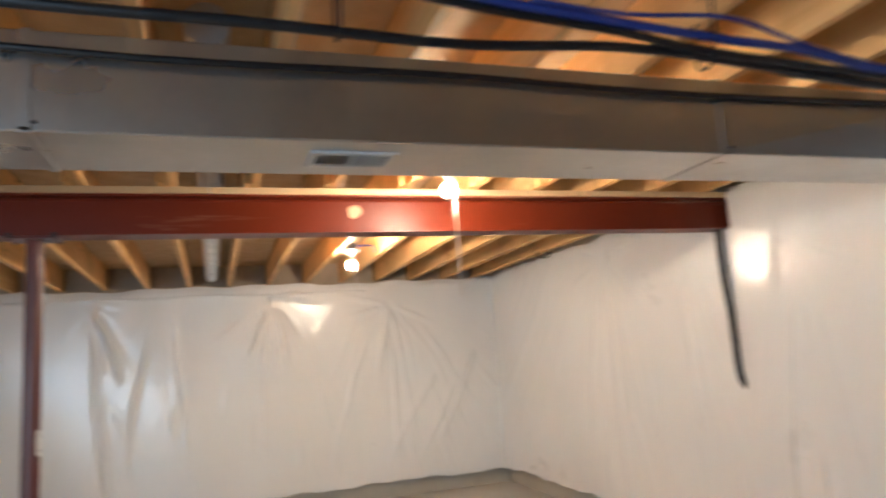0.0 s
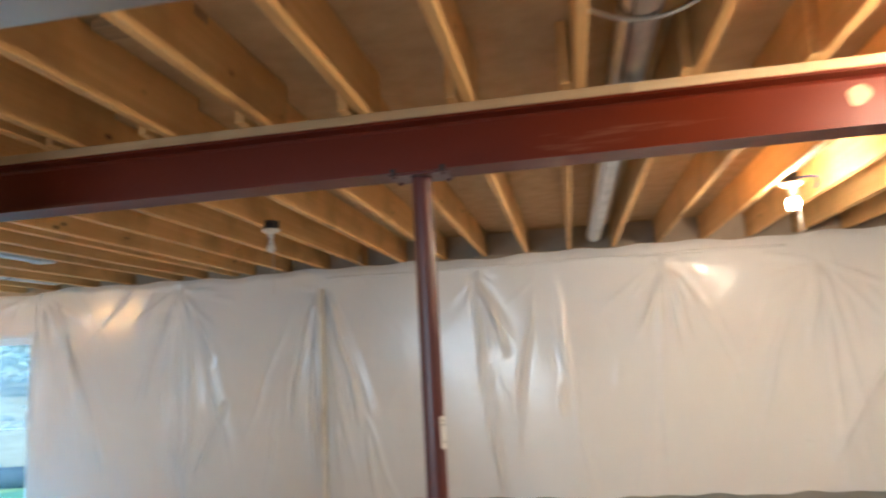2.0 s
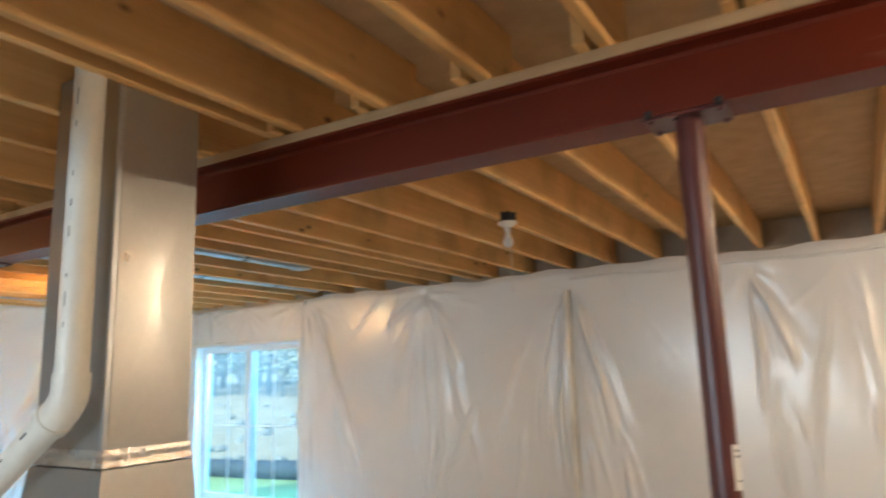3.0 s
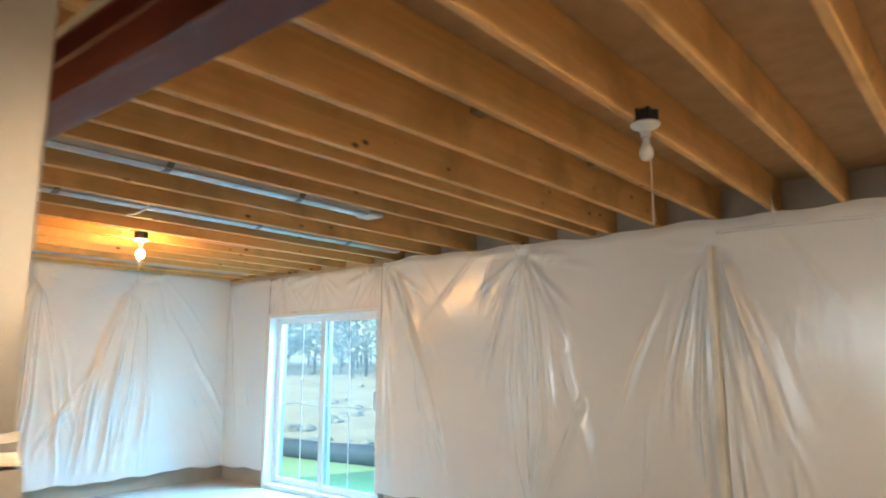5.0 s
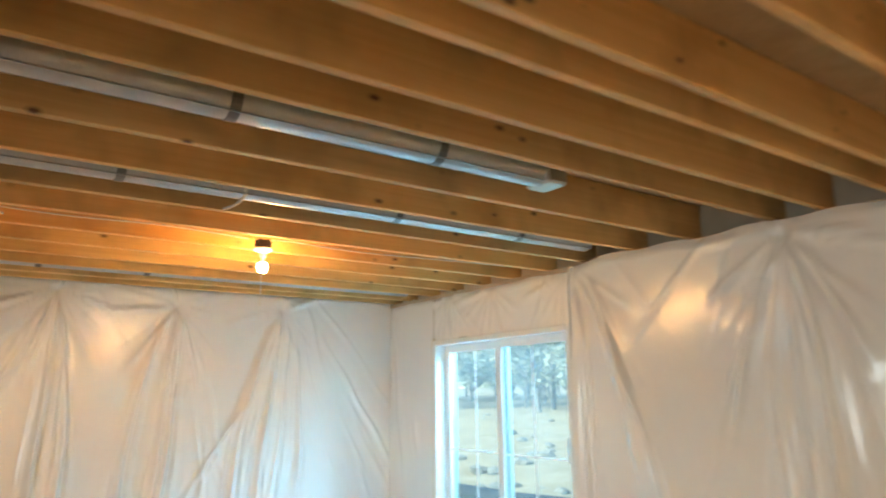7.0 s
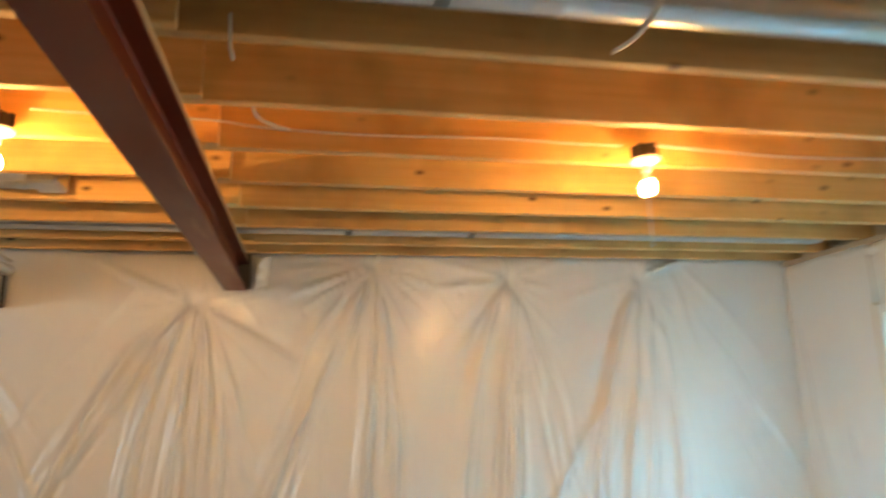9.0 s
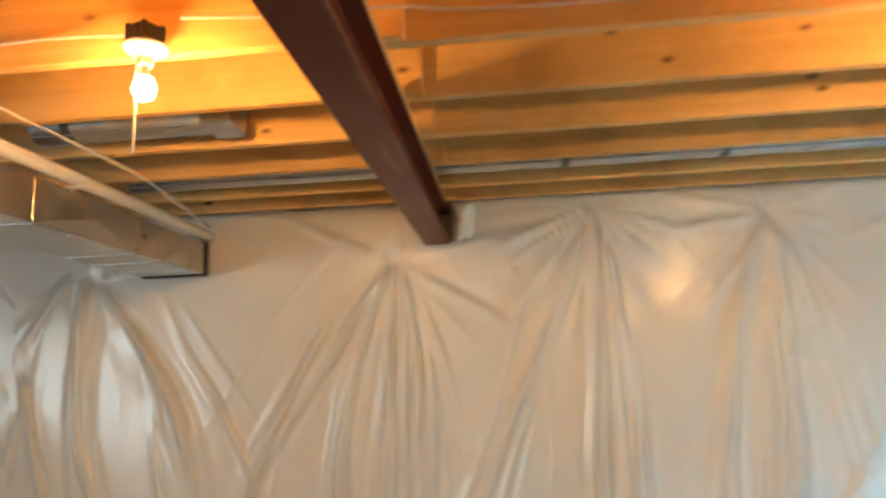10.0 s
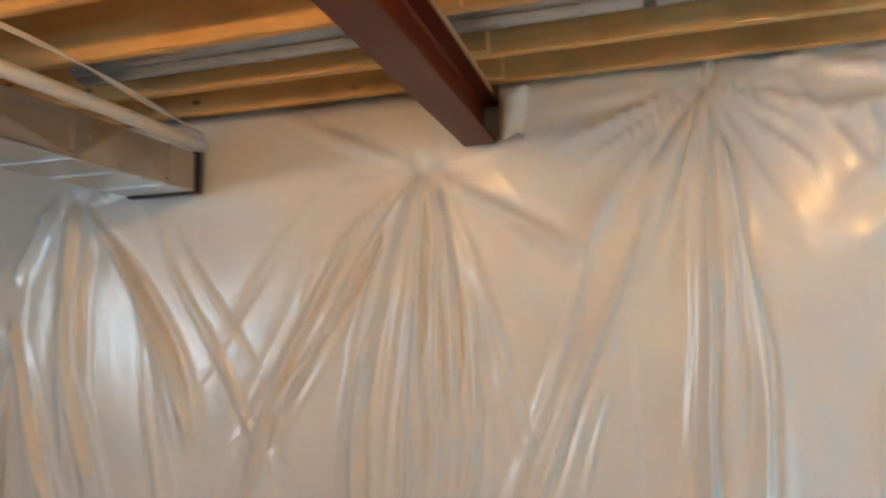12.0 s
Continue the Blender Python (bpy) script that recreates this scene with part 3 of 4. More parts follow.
def round_post(at, label):
    e = thing("steel_post", label, "steel post", "posts under the beam", at)
    part("pipe", tube([(0, 0, 0.012), (0, 0, BZ0 - 0.013)], 0.038, 24), POST_RED, e, smooth=False)
    shade_angle(e.children[0])
    part("base_plate", box((-0.09, -0.09, 0), (0.09, 0.09, 0.012), 0.002), POST_RED, e)
    part("cap_plate", box((-0.11, -0.068, BZ0 - 0.011), (0.11, 0.068, BZ0 - 0.001), 0.002), POST_RED, e)
    for sx in (-1, 1):
        for sy in (-1, 1):
            part("bolt", tube([(0.092 * sx, 0.05 * sy, BZ0 - 0.019), (0.092 * sx, 0.05 * sy, BZ0 - 0.011)], 0.009, 6), POST_RED, e)
        part("clip", box((0.092 * sx - 0.010, -0.080, BZ0 - 0.010), (0.092 * sx + 0.010, -0.0705, BZ0 + 0.014), 0.003), STEEL_DARK, e)
    return e


post = round_post((0, 0, 0), "round dark red steel post with a white paper label")
lab = part("label", tube([(0, 0, 1.17), (0, 0, 1.28)], 0.0386, 24), PAPER, post, "white printed paper label")
me = lab.data
bm = bmesh.new()
bm.from_mesh(me)
dead = [f for f in bm.faces if not (-0.75 < math.atan2(f.calc_center_median().y, f.calc_center_median().x) < 0.25) or abs(f.normal.z) > 0.5]
bmesh.ops.delete(bm, geom=dead, context="FACES")
bm.to_mesh(me)
bm.free()
for z, h in ((1.262, 0.006), (1.248, 0.006), (1.19, 0.004)):
    bm = tube([(0, 0, z), (0, 0, z + h)], 0.0391, 24)
    dead = [f for f in bm.faces if not (-0.6 < math.atan2(f.calc_center_median().y, f.calc_center_median().x) < 0.1) or len(f.verts) > 4]
    bmesh.ops.delete(bm, geom=dead, context="FACES")
    part("print_bar", bm, INK, lab)
round_post((-3.75, 0, 0), "round dark red steel post under the beam")
# narrow post against the end wall, mostly behind the film
end_post = thing("steel_post", "slim dark steel post running down into the end wall's sheeting", "steel post", "posts under the beam", (XE - 0.05, -0.01, 0))
part("pipe", tube(smooth_path([(0, 0, BZ0 - 0.002), (0.0, 0.004, 1.9), (0.012, -0.004, 1.6), (0.02, 0.006, 1.3), (0.035, 0.006, 1.19), (0.09, 0.006, 1.1), (0.125, 0.006, 0.9), (0.125, 0.006, 0.0)]), 0.022, 12), STEEL_DARK, end_post, smooth=True)


# ---- ducts ----
def duct_run(x0, x1, ya, yb, z0, z1, name_label, seams):
    e = thing("trunk_duct", name_label, "duct", "sheet metal ducts", ((x0 + x1) / 2, (ya + yb) / 2, z0))
    under(part("casing", box((x0, ya, z0), (x1, yb, z1), 0.004), GALV, e), e)
    for s in seams:
        bm = box((s - 0.012, ya - 0.004, z0 - 0.004), (s + 0.012, yb + 0.004, z0 + 0.012), 0.0015)
        add_box(bm, (s - 0.012, yb - 0.01, z0), (s + 0.012, yb + 0.004, z1 + 0.003), 0.0015)
        add_box(bm, (s - 0.012, ya - 0.004, z0), (s + 0.012, ya + 0.01, z1 + 0.003), 0.0015)
        under(part("drive_cleat", bm, GALV, e), e)
        for y, sy in ((ya, -1), (yb, 1)):
            under(part("screw", tube([(s + 0.02, y, z0 + 0.022), (s + 0.02, y + sy * 0.006, z0 + 0.022)], 0.005, 8), STEEL_DARK, e), e)
    ends = sorted([x0] + list(seams) + [x1])
    for a, b in zip(ends, ends[1:]):
        if not 0.2 < b - a < 1.3:
            continue
        # each panel is pressed with a shallow cross crease
        for y, sy in ((ya, -1), (yb, 1)):
            bm = bmesh.new()
            peak = bm.verts.new(((a + b) / 2, y + sy * 0.011, (z0 + z1) / 2))
            rim = [bm.verts.new((x, y + sy * 0.0015, z)) for x, z in ((a + 0.016, z0 + 0.012), (b - 0.016, z0 + 0.012), (b - 0.016, z1 - 0.012), (a + 0.016, z1 - 0.012))]
            for k in range(4):
                bm.faces.new((rim[k], rim[(k + 1) % 4], peak))
            under(part("panel", bm, GALV, e), e)
    return e


trunk = duct_run(-2.2, 3.5, -1.865, -1.545, 2.05, 2.30, "long galvanised sheet metal trunk duct hung below the joists", (-1.3, 0.38, 2.36))
duct_run(-7.80, -2.6, -1.755, -1.375, 2.05, 2.235, "galvanised sheet metal trunk duct ending at the far wall", (-7.62, -7.33, -7.08, -6.35, -5.2, -4.0))
flange = thing("duct_end_cap", "dark open flange where the trunk duct meets the wall", "duct cap", at=(-7.82, -1.565, 2.05))
under(part("flange", box((-7.842, -1.762, 2.042), (-7.802, -1.366, 2.243), 0.003), STEEL_DARK, flange), flange)
link = thing("duct_offset", "short galvanised offset joining two trunk ducts", "duct", "sheet metal ducts", (-2.4, -1.7, 2.05))
bm = bmesh.new()
va = [bm.verts.new(p) for p in ((-2.195, -1.865, 2.05), (-2.195, -1.545, 2.05), (-2.195, -1.545, 2.30), (-2.195, -1.865, 2.30))]
vb = [bm.verts.new(p) for p in ((-2.605, -1.755, 2.05), (-2.605, -1.375, 2.05), (-2.605, -1.375, 2.235), (-2.605, -1.755, 2.235))]
for k in range(4):
    bm.faces.new((va[k], va[(k + 1) % 4], vb[(k + 1) % 4], vb[k]))
under(part("casing", bm, GALV, link), link)

register = thing("air_register", "grey louvred air register in the duct's underside", "air register", at=(1.165, -1.715, 2.05))
register.scale = (0.80, 0.82, 1)
bm = bmesh.new()
for lo, hi in (((-0.15, -0.085, -0.008), (0.15, -0.06, 0.001)), ((-0.15, 0.06, -0.008), (0.15, 0.085, 0.001)), ((-0.15, -0.06, -0.008), (-0.125, 0.06, 0.001)), ((0.125, -0.06, -0.008), (0.15, 0.06, 0.001)), ((-0.008, -0.06, -0.008), (0.008, 0.06, 0.001))):
    add_box(bm, lo, hi, 0.002)
part("frame", bm, REG_WHITE, register)
# dark plate set in for the shade behind the louvres
part("backing", box((-0.125, -0.06, -0.0015), (0.125, 0.06, -0.0005)), STEEL_DARK, register)
for side in (-1, 1):
    for k in range(8):
        x = side * (0.018 + 0.0135 * k)
        bm = box((-0.001, -0.06, -0.004), (0.001, 0.06, 0.004))
        bmesh.ops.rotate(bm, verts=bm.verts, cent=(0, 0, 0), matrix=Matrix.Rotation(radians(-38 * side), 3, "Y"))
        bmesh.ops.translate(bm, verts=bm.verts, vec=(x, 0, -0.006))
        # the left half's shaded look is put into a duller metal
        part("louvre", bm, REG_WHITE if side > 0 else GALV_DULL, register)

# return drop beside the beam
drop = thing("duct_drop", "upright galvanised duct with a shiny foil taped joint", "duct", "sheet metal ducts", (-1.72, -0.545, 0))
DX, DY = (-1.90, -1.545), (-0.69, -0.40)


def wrap(x, y, z0, z1, e=0.0, bev=0.003):
    return box((x[0] - e, y[0] - e, z0), (x[1] + e, y[1] + e, z1), bev)


under(part("upper_casing", wrap(DX, DY, 1.29, 2.50), GALV, drop), drop)
bm = bmesh.new()
peak = bm.verts.new((DX[1] + 0.011, (DY[0] + DY[1]) / 2, 1.77))
rim4 = [bm.verts.new((DX[1] + 0.002, y, z)) for y, z in ((DY[0] + 0.012, 1.31), (DY[1] - 0.008, 1.31), (DY[1] - 0.008, 2.12), (DY[0] + 0.012, 2.12))]
for k in range(4):
    bm.faces.new((rim4[k], rim4[(k + 1) % 4], peak))
under(part("cross_break", bm, GALV, drop, "stiffening cross crease"), drop)
under(part("corner_seam", box((DX[1] - 0.004, DY[0] - 0.016, 1.30), (DX[1] + 0.012, DY[0] + 0.004, 2.5), 0.003), GALV_DULL, drop), drop)
bm = bmesh.new()
rows_ = []
for e, z in ((0.003, 1.295), (0.005, 1.28), (0.004, 1.265), (0.009, 1.245)):
    x0, x1, y0, y1 = DX[0] - e, DX[1] + e, DY[0] - e, DY[1] + e
    ring = []
    n = 14
    for (ax, ay), (bx, by) in (((x0, y0), (x1, y0)), ((x1, y0), (x1, y1)), ((x1, y1), (x0, y1)), ((x0, y1), (x0, y0))):
        for k in range(n):
            w = 0.0007 * math.sin(k * 2.3 + z * 60) + 0.0005 * math.sin(k * 5.1)
            ring.append(bm.verts.new((ax + (bx - ax) * k / n + w, ay + (by - ay) * k / n - w, z + 0.001 * math.sin(k * 1.7 + z * 40))))
    rows_.append(ring)
for a, b in zip(rows_, rows_[1:]):
    for k in range(len(a)):
        bm.faces.new((a[k], a[(k + 1) % len(a)], b[(k + 1) % len(a)], b[k]))
under(part("foil_tape", bm, FOIL, drop, "crinkled shiny foil tape"), drop)
bm = bmesh.new()
lo = [bm.verts.new(p) for p in ((-1.93, -0.72, 1.06), (-1.52, -0.72, 1.06), (-1.52, -0.375, 1.06), (-1.93, -0.375, 1.06))]
hi = [bm.verts.new(p) for p in ((DX[0] - 0.01, DY[0] - 0.01, 1.24), (DX[1] + 0.01, DY[0] - 0.01, 1.24), (DX[1] + 0.01, DY[1] + 0.01, 1.24), (DX[0] - 0.01, DY[1] + 0.01, 1.24))]
for k in range(4):
    bm.faces.new((lo[k], lo[(k + 1) % 4], hi[(k + 1) % 4], hi[k]))
under(part("flare", bm, GALV, drop), drop)
under(part("lower_casing", box((-1.93, -0.72, 0.0), (-1.52, -0.375, 1.06), 0.004), GALV, drop), drop)

vent = thing("vent_pipe", "white plastic vent pipe with printed marks and an elbow", "pipe", at=(-1.60, -0.78, 1.0))
BEND = Vector((-1.575, -0.78, 1.435))
SLANT = Vector((-0.843, 0, -0.538))
arc = [BEND + Vector((0, 0, 0.07)), BEND + Vector((0, 0, 0.035)), BEND + Vector((-0.006, 0, 0.012)), BEND + Vector((-0.019, 0, -0.004)), BEND + SLANT * 0.045]
under(shade_angle(part("pipe", tube([(-1.575, -0.78, 2.52)] + arc + [BEND + SLANT * 0.7, BEND + SLANT * 0.78 + Vector((0, 0, -0.04)), BEND + SLANT * 0.8 + Vector((0, 0, -0.12)), Vector((BEND.x + SLANT.x * 0.8, -0.78, 0.0))], 0.0445, 22), PVC, vent)), vent)
under(shade_angle(part("elbow", tube([BEND + Vector((0, 0, 0.08))] + arc + [BEND + SLANT * 0.085], 0.0500, 22), PVC, vent)), vent)
under(shade_angle(part("collar", tube([BEND + SLANT * 0.075, BEND + SLANT * 0.105], 0.0535, 22), PVC, vent)), vent)
for k, (z, h) in enumerate(((2.3, 0.05), (2.23, 0.02), (2.08, 0.016), (1.99, 0.02), (1.9, 0.03), (1.78, 0.012), (1.70, 0.04), (1.64, 0.016))):
    bm = box((-1.575 + 0.012, -0.78 - 0.0437, z), (-1.575 + 0.015, -0.78 - 0.0425, z + h))
    under(part("print_mark", bm, INK, vent), vent)
for d in (0.12, 0.26, 0.40):
    c = BEND + (d + 0.05) * SLANT
    bm = box((-0.016, -0.0455, -0.003), (0.016, -0.0435, 0.003))
    bmesh.ops.rotate(bm, verts=bm.verts, cent=(0, 0, 0), matrix=Matrix.Rotation(radians(-32.5), 3, "Y"))
    bmesh.ops.translate(bm, verts=bm.verts, vec=c)
    under(part("print_mark", bm, INK, vent), vent)


def pipe_duct(x, y0, y1, z=2.497, r=0.076, bands=(), boot=False, label="round galvanised duct run between two joists"):
    e = thing("round_duct", label, "duct", "round ducts", (x, y0, z))
    pts, rad, y = [], [], y0
    while y < y1 - 1e-6:
        step = min(0.9, y1 - y)
        for f, k in ((0.0, 1.0), (0.9, 1.0), (0.915, 1.035), (0.93, 1.0), (0.985, 0.985)):
            pts.append((0, y - y0 + step * f, 0))
            rad.append(r * k)
        y += step
    pts.append((0, y1 - y0, 0))
    rad.append(r * 0.97)
    shade_angle(part("pipe", tube(pts, rad, 24), GALV_DULL, e))
    part("seam", box((r * 0.62, 0, -r * 0.83), (r * 0.62 + 0.006, y1 - y0, -r * 0.80 + 0.004)), GALV_DULL, e)
    part("seam", box((-r * 0.50, 0, -r * 0.90), (-r * 0.50 + 0.005, y1 - y0, -r * 0.87 + 0.004)), STEEL_DARK, e)
    for b in bands:
        b, tied = b if isinstance(b, tuple) else (b, False)
        w = 0.008 if tied else 0.020
        bm = tube([(0, b - y0 - w, 0), (0, b - y0 + w, 0)], r * 1.05, 24)
        part("strap", bm, CABLE_WHITE if tied else BAND_GREY, e)
        if tied:
            bm = tube(smooth_path([(r + 0.004, b - y0, 0.03), (r * 0.75, b - y0 + 0.006, -r * 0.75), (-0.01, b - y0 - 0.004, -r - 0.008), (-0.07, b - y0 - 0.02, -r - 0.022), (-0.125, b - y0 - 0.05, -r - 0.03)]), 0.007, 6)
            part("strap_tail", bm, CABLE_WHITE, e, "white strap end")
    if boot:
        part("boot", box((-0.085, y1 - y0 - 0.03, -0.072), (0.085, y1 - y0 + 0.10, 0.115), 0.012), GALV, e)
    return e


pipe_duct(-3.82, -1.5, 2.53, bands=(0.25, 1.0, 1.9), boot=True)
pipe_duct(-4.77, -1.5, 3.85, z=2.49, bands=(0.80, (1.37, True), 2.27, 3.2))
pipe_duct(-7.24, -1.5, 3.9, z=2.476, bands=(0.7, 1.45))
pipe_duct(-6.45, -1.45, -0.72, z=2.47, bands=(-1.3,), boot=True, label="short round galvanised duct with a boot in a joist bay")
pipe_duct(0.78, -1.6, 3.85, z=2.49, r=0.066, bands=(-0.5,))
bm = tube(smooth_path([(0.60, -0.55, 2.46), (0.72, -0.55, 2.405), (0.85, -0.55, 2.405), (1.0, -0.55, 2.47)]), 0.006, 6)
tagged(finish("hanger_wire", bm, GALV_DULL), "thin wire hanger under a round duct", "hanger wire")

# ---- bulbs ----
BULB_PROFILE = [(0.012, 0.0), (0.0135, -0.012), (0.0145, -0.03), (0.021, -0.045), (0.028, -0.06), (0.031, -0.075), (0.029, -0.090), (0.022, -0.102), (0.010, -0.109), (0.002, -0.111)]


def lamp(x, y, lit, cord, label, zb=2.388):
    """Ceiling box, white holder, bulb and pull cord."""
    e = thing("ceiling_lamp", label, "lamp", "bare bulb lamps", (x, y, zb))
    bm = lathe([(0.050, 0.0), (0.052, 0.004), (0.052, 0.05), (0.046, 0.056)], 8)
    part("junction_box", bm, BLACK, e, "black ceiling junction box")
    for a in (0.4, 1.6, 2.9, 4.3, 5.4):
        part("box_lug", box((0.046 * math.cos(a) - 0.008, 0.046 * math.sin(a) - 0.008, 0.012), (0.046 * math.cos(a) + 0.008, 0.046 * math.sin(a) + 0.008, 0.060), 0.002), BLACK, e)
    shade_angle(part("holder", lathe([(0.060, 0.0), (0.062, -0.006), (0.056, -0.014), (0.032, -0.024), (0.022, -0.034), (0.021, -0.056), (0.017, -0.058)], 28), PORCELAIN, e, "white lampholder"))
    bulb = part("bulb", lathe([(r, z - 0.05) for r, z in BULB_PROFILE[3:]], 24), lit or CLEAR_BULB, e, "glowing bulb" if lit else "unlit bulb", smooth=True)
    part("bulb_base", lathe([(r, z - 0.05) for r, z in BULB_PROFILE[:4]], 20), PORCELAIN, bulb, "white bulb base", smooth=True)
    part("pull_cord", tube([(0.02, -0.012, -0.03), (0.022, -0.014, -0.1), (0.021, -0.013, -0.2), (0.022, -0.014, -cord)], 0.004 if lit else 0.0024, 6), CABLE_WHITE, e)
    part("cord_end", tube([(0.022, -0.014, -cord), (0.022, -0.014, -cord - 0.02)], 0.004, 8), CABLE_WHITE, e)
    return e


lamp(1.869, -0.57, LIT_BULB, 0.62, "lit bare bulb in a white ceiling holder with a cord")
lamp(1.86, 1.85, LIT_BULB, 0.30, "lit bare bulb in a white ceiling holder")
lamp(-1.44, 1.84, None, 0.42, "unlit bare bulb in a white holder on a black box")
lamp(-5.74, 1.85, LIT_BULB_SOFT, 0.36, "lit bare bulb in a white ceiling holder with a cord")
lamp(-5.72, -0.60, LIT_BULB_SOFT, 0.30, "lit bare bulb in a white ceiling holder")


# ---- cables and pipe on the trunk ----
def cable(name, pts, r, material, label, n=8):
    return tagged(finish(name, tube(smooth_path(pts), r, n), material, smooth=True), label, "cable")


cable("power_cable", [(-0.6, -2.2, 2.25), (0.0, -2.2, 2.205), (0.51, -2.2, 2.19), (0.87, -2.2, 2.19), (1.33, -2.2, 2.18), (1.75, -2.2, 2.208), (2.06, -2.2, 2.20), (2.3, -2.2, 2.18), (2.65, -2.2, 2.16), (3.2, -2.2, 2.15), (3.85, -2.2, 2.25)], 0.013, CABLE_BLACK, "thick black cable slung under the joists")
cable("power_cable", [(0.7, -2.22, 2.36), (1.1, -2.22, 2.30), (1.43, -2.22, 2.262), (1.75, -2.22, 2.24), (1.97, -2.22, 2.212), (2.32, -2.22, 2.192), (2.8, -2.22, 2.175), (3.4, -2.21, 2.19), (3.85, -2.2, 2.27)], 0.012, CABLE_BLACK, "black cable slung under the joists")
cable("data_cable", [(0.6, -2.24, 2.38), (0.95, -2.24, 2.34), (1.28, -2.24, 2.295), (1.43, -2.24, 2.275), (1.76, -2.24, 2.252), (2.07, -2.24, 2.235), (2.33, -2.24, 2.225), (2.65, -2.23, 2.19), (3.3, -2.22, 2.2), (3.85, -2.2, 2.29)], 0.012, CABLE_BLUE, "blue data cable slung under the joists")
cable("data_cable", [(1.5, -2.26, 2.275), (1.76, -2.26, 2.265), (2.07, -2.26, 2.285), (2.33, -2.25, 2.235), (2.65, -2.24, 2.195), (3.2, -2.23, 2.175)], 0.006, CABLE_BLUE, "thin blue data cable slung under the joists")
for x in (1.05, 2.02):
    tagged(finish("cable_hanger", tube(smooth_path([(x, -2.25, ZJ + 0.05), (x, -2.255, 2.3), (x, -2.24, 2.19), (x, -2.2, 2.165), (x, -2.175, 2.2), (x, -2.185, 2.3)]), 0.004, 6), CABLE_BLACK, smooth=True), "black tie holding the cables under the joists", "cable tie")
# no cable lies here; the strand draws a cable's reflection in the sheet metal
cable("power_cable", [(3.3, -1.888, 2.255), (2.2, -1.888, 2.235), (1.4, -1.888, 2.245), (0.7, -1.890, 2.235), (0.0, -1.888, 2.25), (-0.8, -1.888, 2.24)], 0.010, CABLE_BLACK, "dark strand on the trunk duct's side, standing for a reflection")
tagged(shade_angle(finish("vent_pipe", tube([(-3.0, -1.350, 2.275), (XW + 0.06, -1.350, 2.275)], 0.03, 18), PVC)), "white plastic pipe laid along the trunk duct", "pipe")
for i, dy in enumerate((0.0, 0.012, 0.022)):
    cable("house_wire", [(-3.2, -1.29 + dy, 2.392), (-5.0, -1.28 + dy, 2.385), (-6.0, -1.27 - dy, 2.37 + 0.008 * i), (-6.8, -1.26 + dy, 2.38 - 0.012 * i), (-7.3, -1.30, 2.345 + 0.01 * i), (-7.82, -1.34 - dy, 2.33)], 0.0045, CABLE_WHITE, "white house wire strung beside the trunk duct")
for x in (-6.55, -5.8):
    tagged(finish("pipe_clip", box((x - 0.012, -1.388, 2.236), (x + 0.012, -1.315, 2.25), 0.002), VINYL), "white plastic clip holding the pipe on the duct", "pipe clip")

cable("house_wire", [(-5.72, -0.5, 2.47), (-5.79, -0.25, 2.49), (-5.793, 0.1, 2.49), (-5.83, 0.3, 2.485), (-5.833, 0.7, 2.475), (-5.833, 1.2, 2.487), (-5.82, 1.55, 2.475), (-5.76, 1.76, 2.45)], 0.005, CABLE_WHITE, "white house wire running along a joist between lamps")
cable("house_wire", [(-5.71, 1.87, 2.44), (-5.81, 2.05, 2.475), (-5.833, 2.6, 2.465), (-5.833, 3.3, 2.48), (-5.833, 4.1, 2.50)], 0.005, CABLE_WHITE, "white house wire running along a joist to the wall")
cable("house_wire", [(-5.428, 0.26, 2.52), (-5.45, 0.28, 2.41), (-5.52, 0.31, 2.385), (-5.62, 0.40, 2.395)], 0.005, CABLE_WHITE, "loose end of white house wire hanging from the joists")
cable("house_wire", [(-5.76, -0.64, 2.45), (-5.793, -0.95, 2.48), (-5.793, -1.4, 2.47), (-5.793, -2.2, 2.48)], 0.005, CABLE_WHITE, "white house wire running along a joist from a lamp")
for x, y, l in ((-4.976, 0.26, 0.10), (-4.497, 0.24, 0.13)):
    cable("house_wire", [(x, y, 2.46), (x - 0.004, y + 0.002, 2.40), (x + 0.006, y + 0.004, 2.46 - l), (x - 0.01, y + 0.012, 2.43 - l)], 0.005, CABLE_WHITE, "short white wire tail hanging from the joists")
cable("house_wire", [(1.9, 1.9, 2.43), (2.1, 2.1, 2.46), (2.2, 2.6, 2.42), (2.19, 3.2, 2.41), (2.25, 3.9, 2.45)], 0.007, CABLE_BLUE, "blue and white wire looping between joists")
cable("house_wire", [(-1.463, 3.90, 2.50), (-1.455, 3.90, 2.41), (-1.452, 3.905, 2.35), (-1.458, 3.91, 2.29)], 0.005, CABLE_WHITE, "short white wire tail hanging over the sheeting")
cable("cable_loop", [(3.75, 2.3, 2.42), (3.76, 2.25, 2.36), (3.78, 2.17, 2.335), (3.8, 2.12, 2.36), (3.8, 2.16, 2.385)], 0.008, CABLE_BLACK, "short black cable loop hanging by the wall")

# ---- sliding patio door ----
door = thing("door_1", "white framed sliding glass patio door, closed", "patio door", at=((DX0 + DX1) / 2, YD + 0.08, 0), kind="structure")
Y0, Y1 = YD - 0.035, YD + 0.14


def frame_bars(x0, x1, z0, z1, ya, yb, w):
    bm = bmesh.new()
    for lo, hi in (((x0, ya, z0), (x0 + w, yb, z1)), ((x1 - w, ya, z0), (x1, yb, z1)), ((x0 + w, ya, z1 - w), (x1 - w, yb, z1)), ((x0 + w, ya, z0), (x1 - w, yb, z0 + w))):
        add_box(bm, lo, hi, 0.004)
    return bm


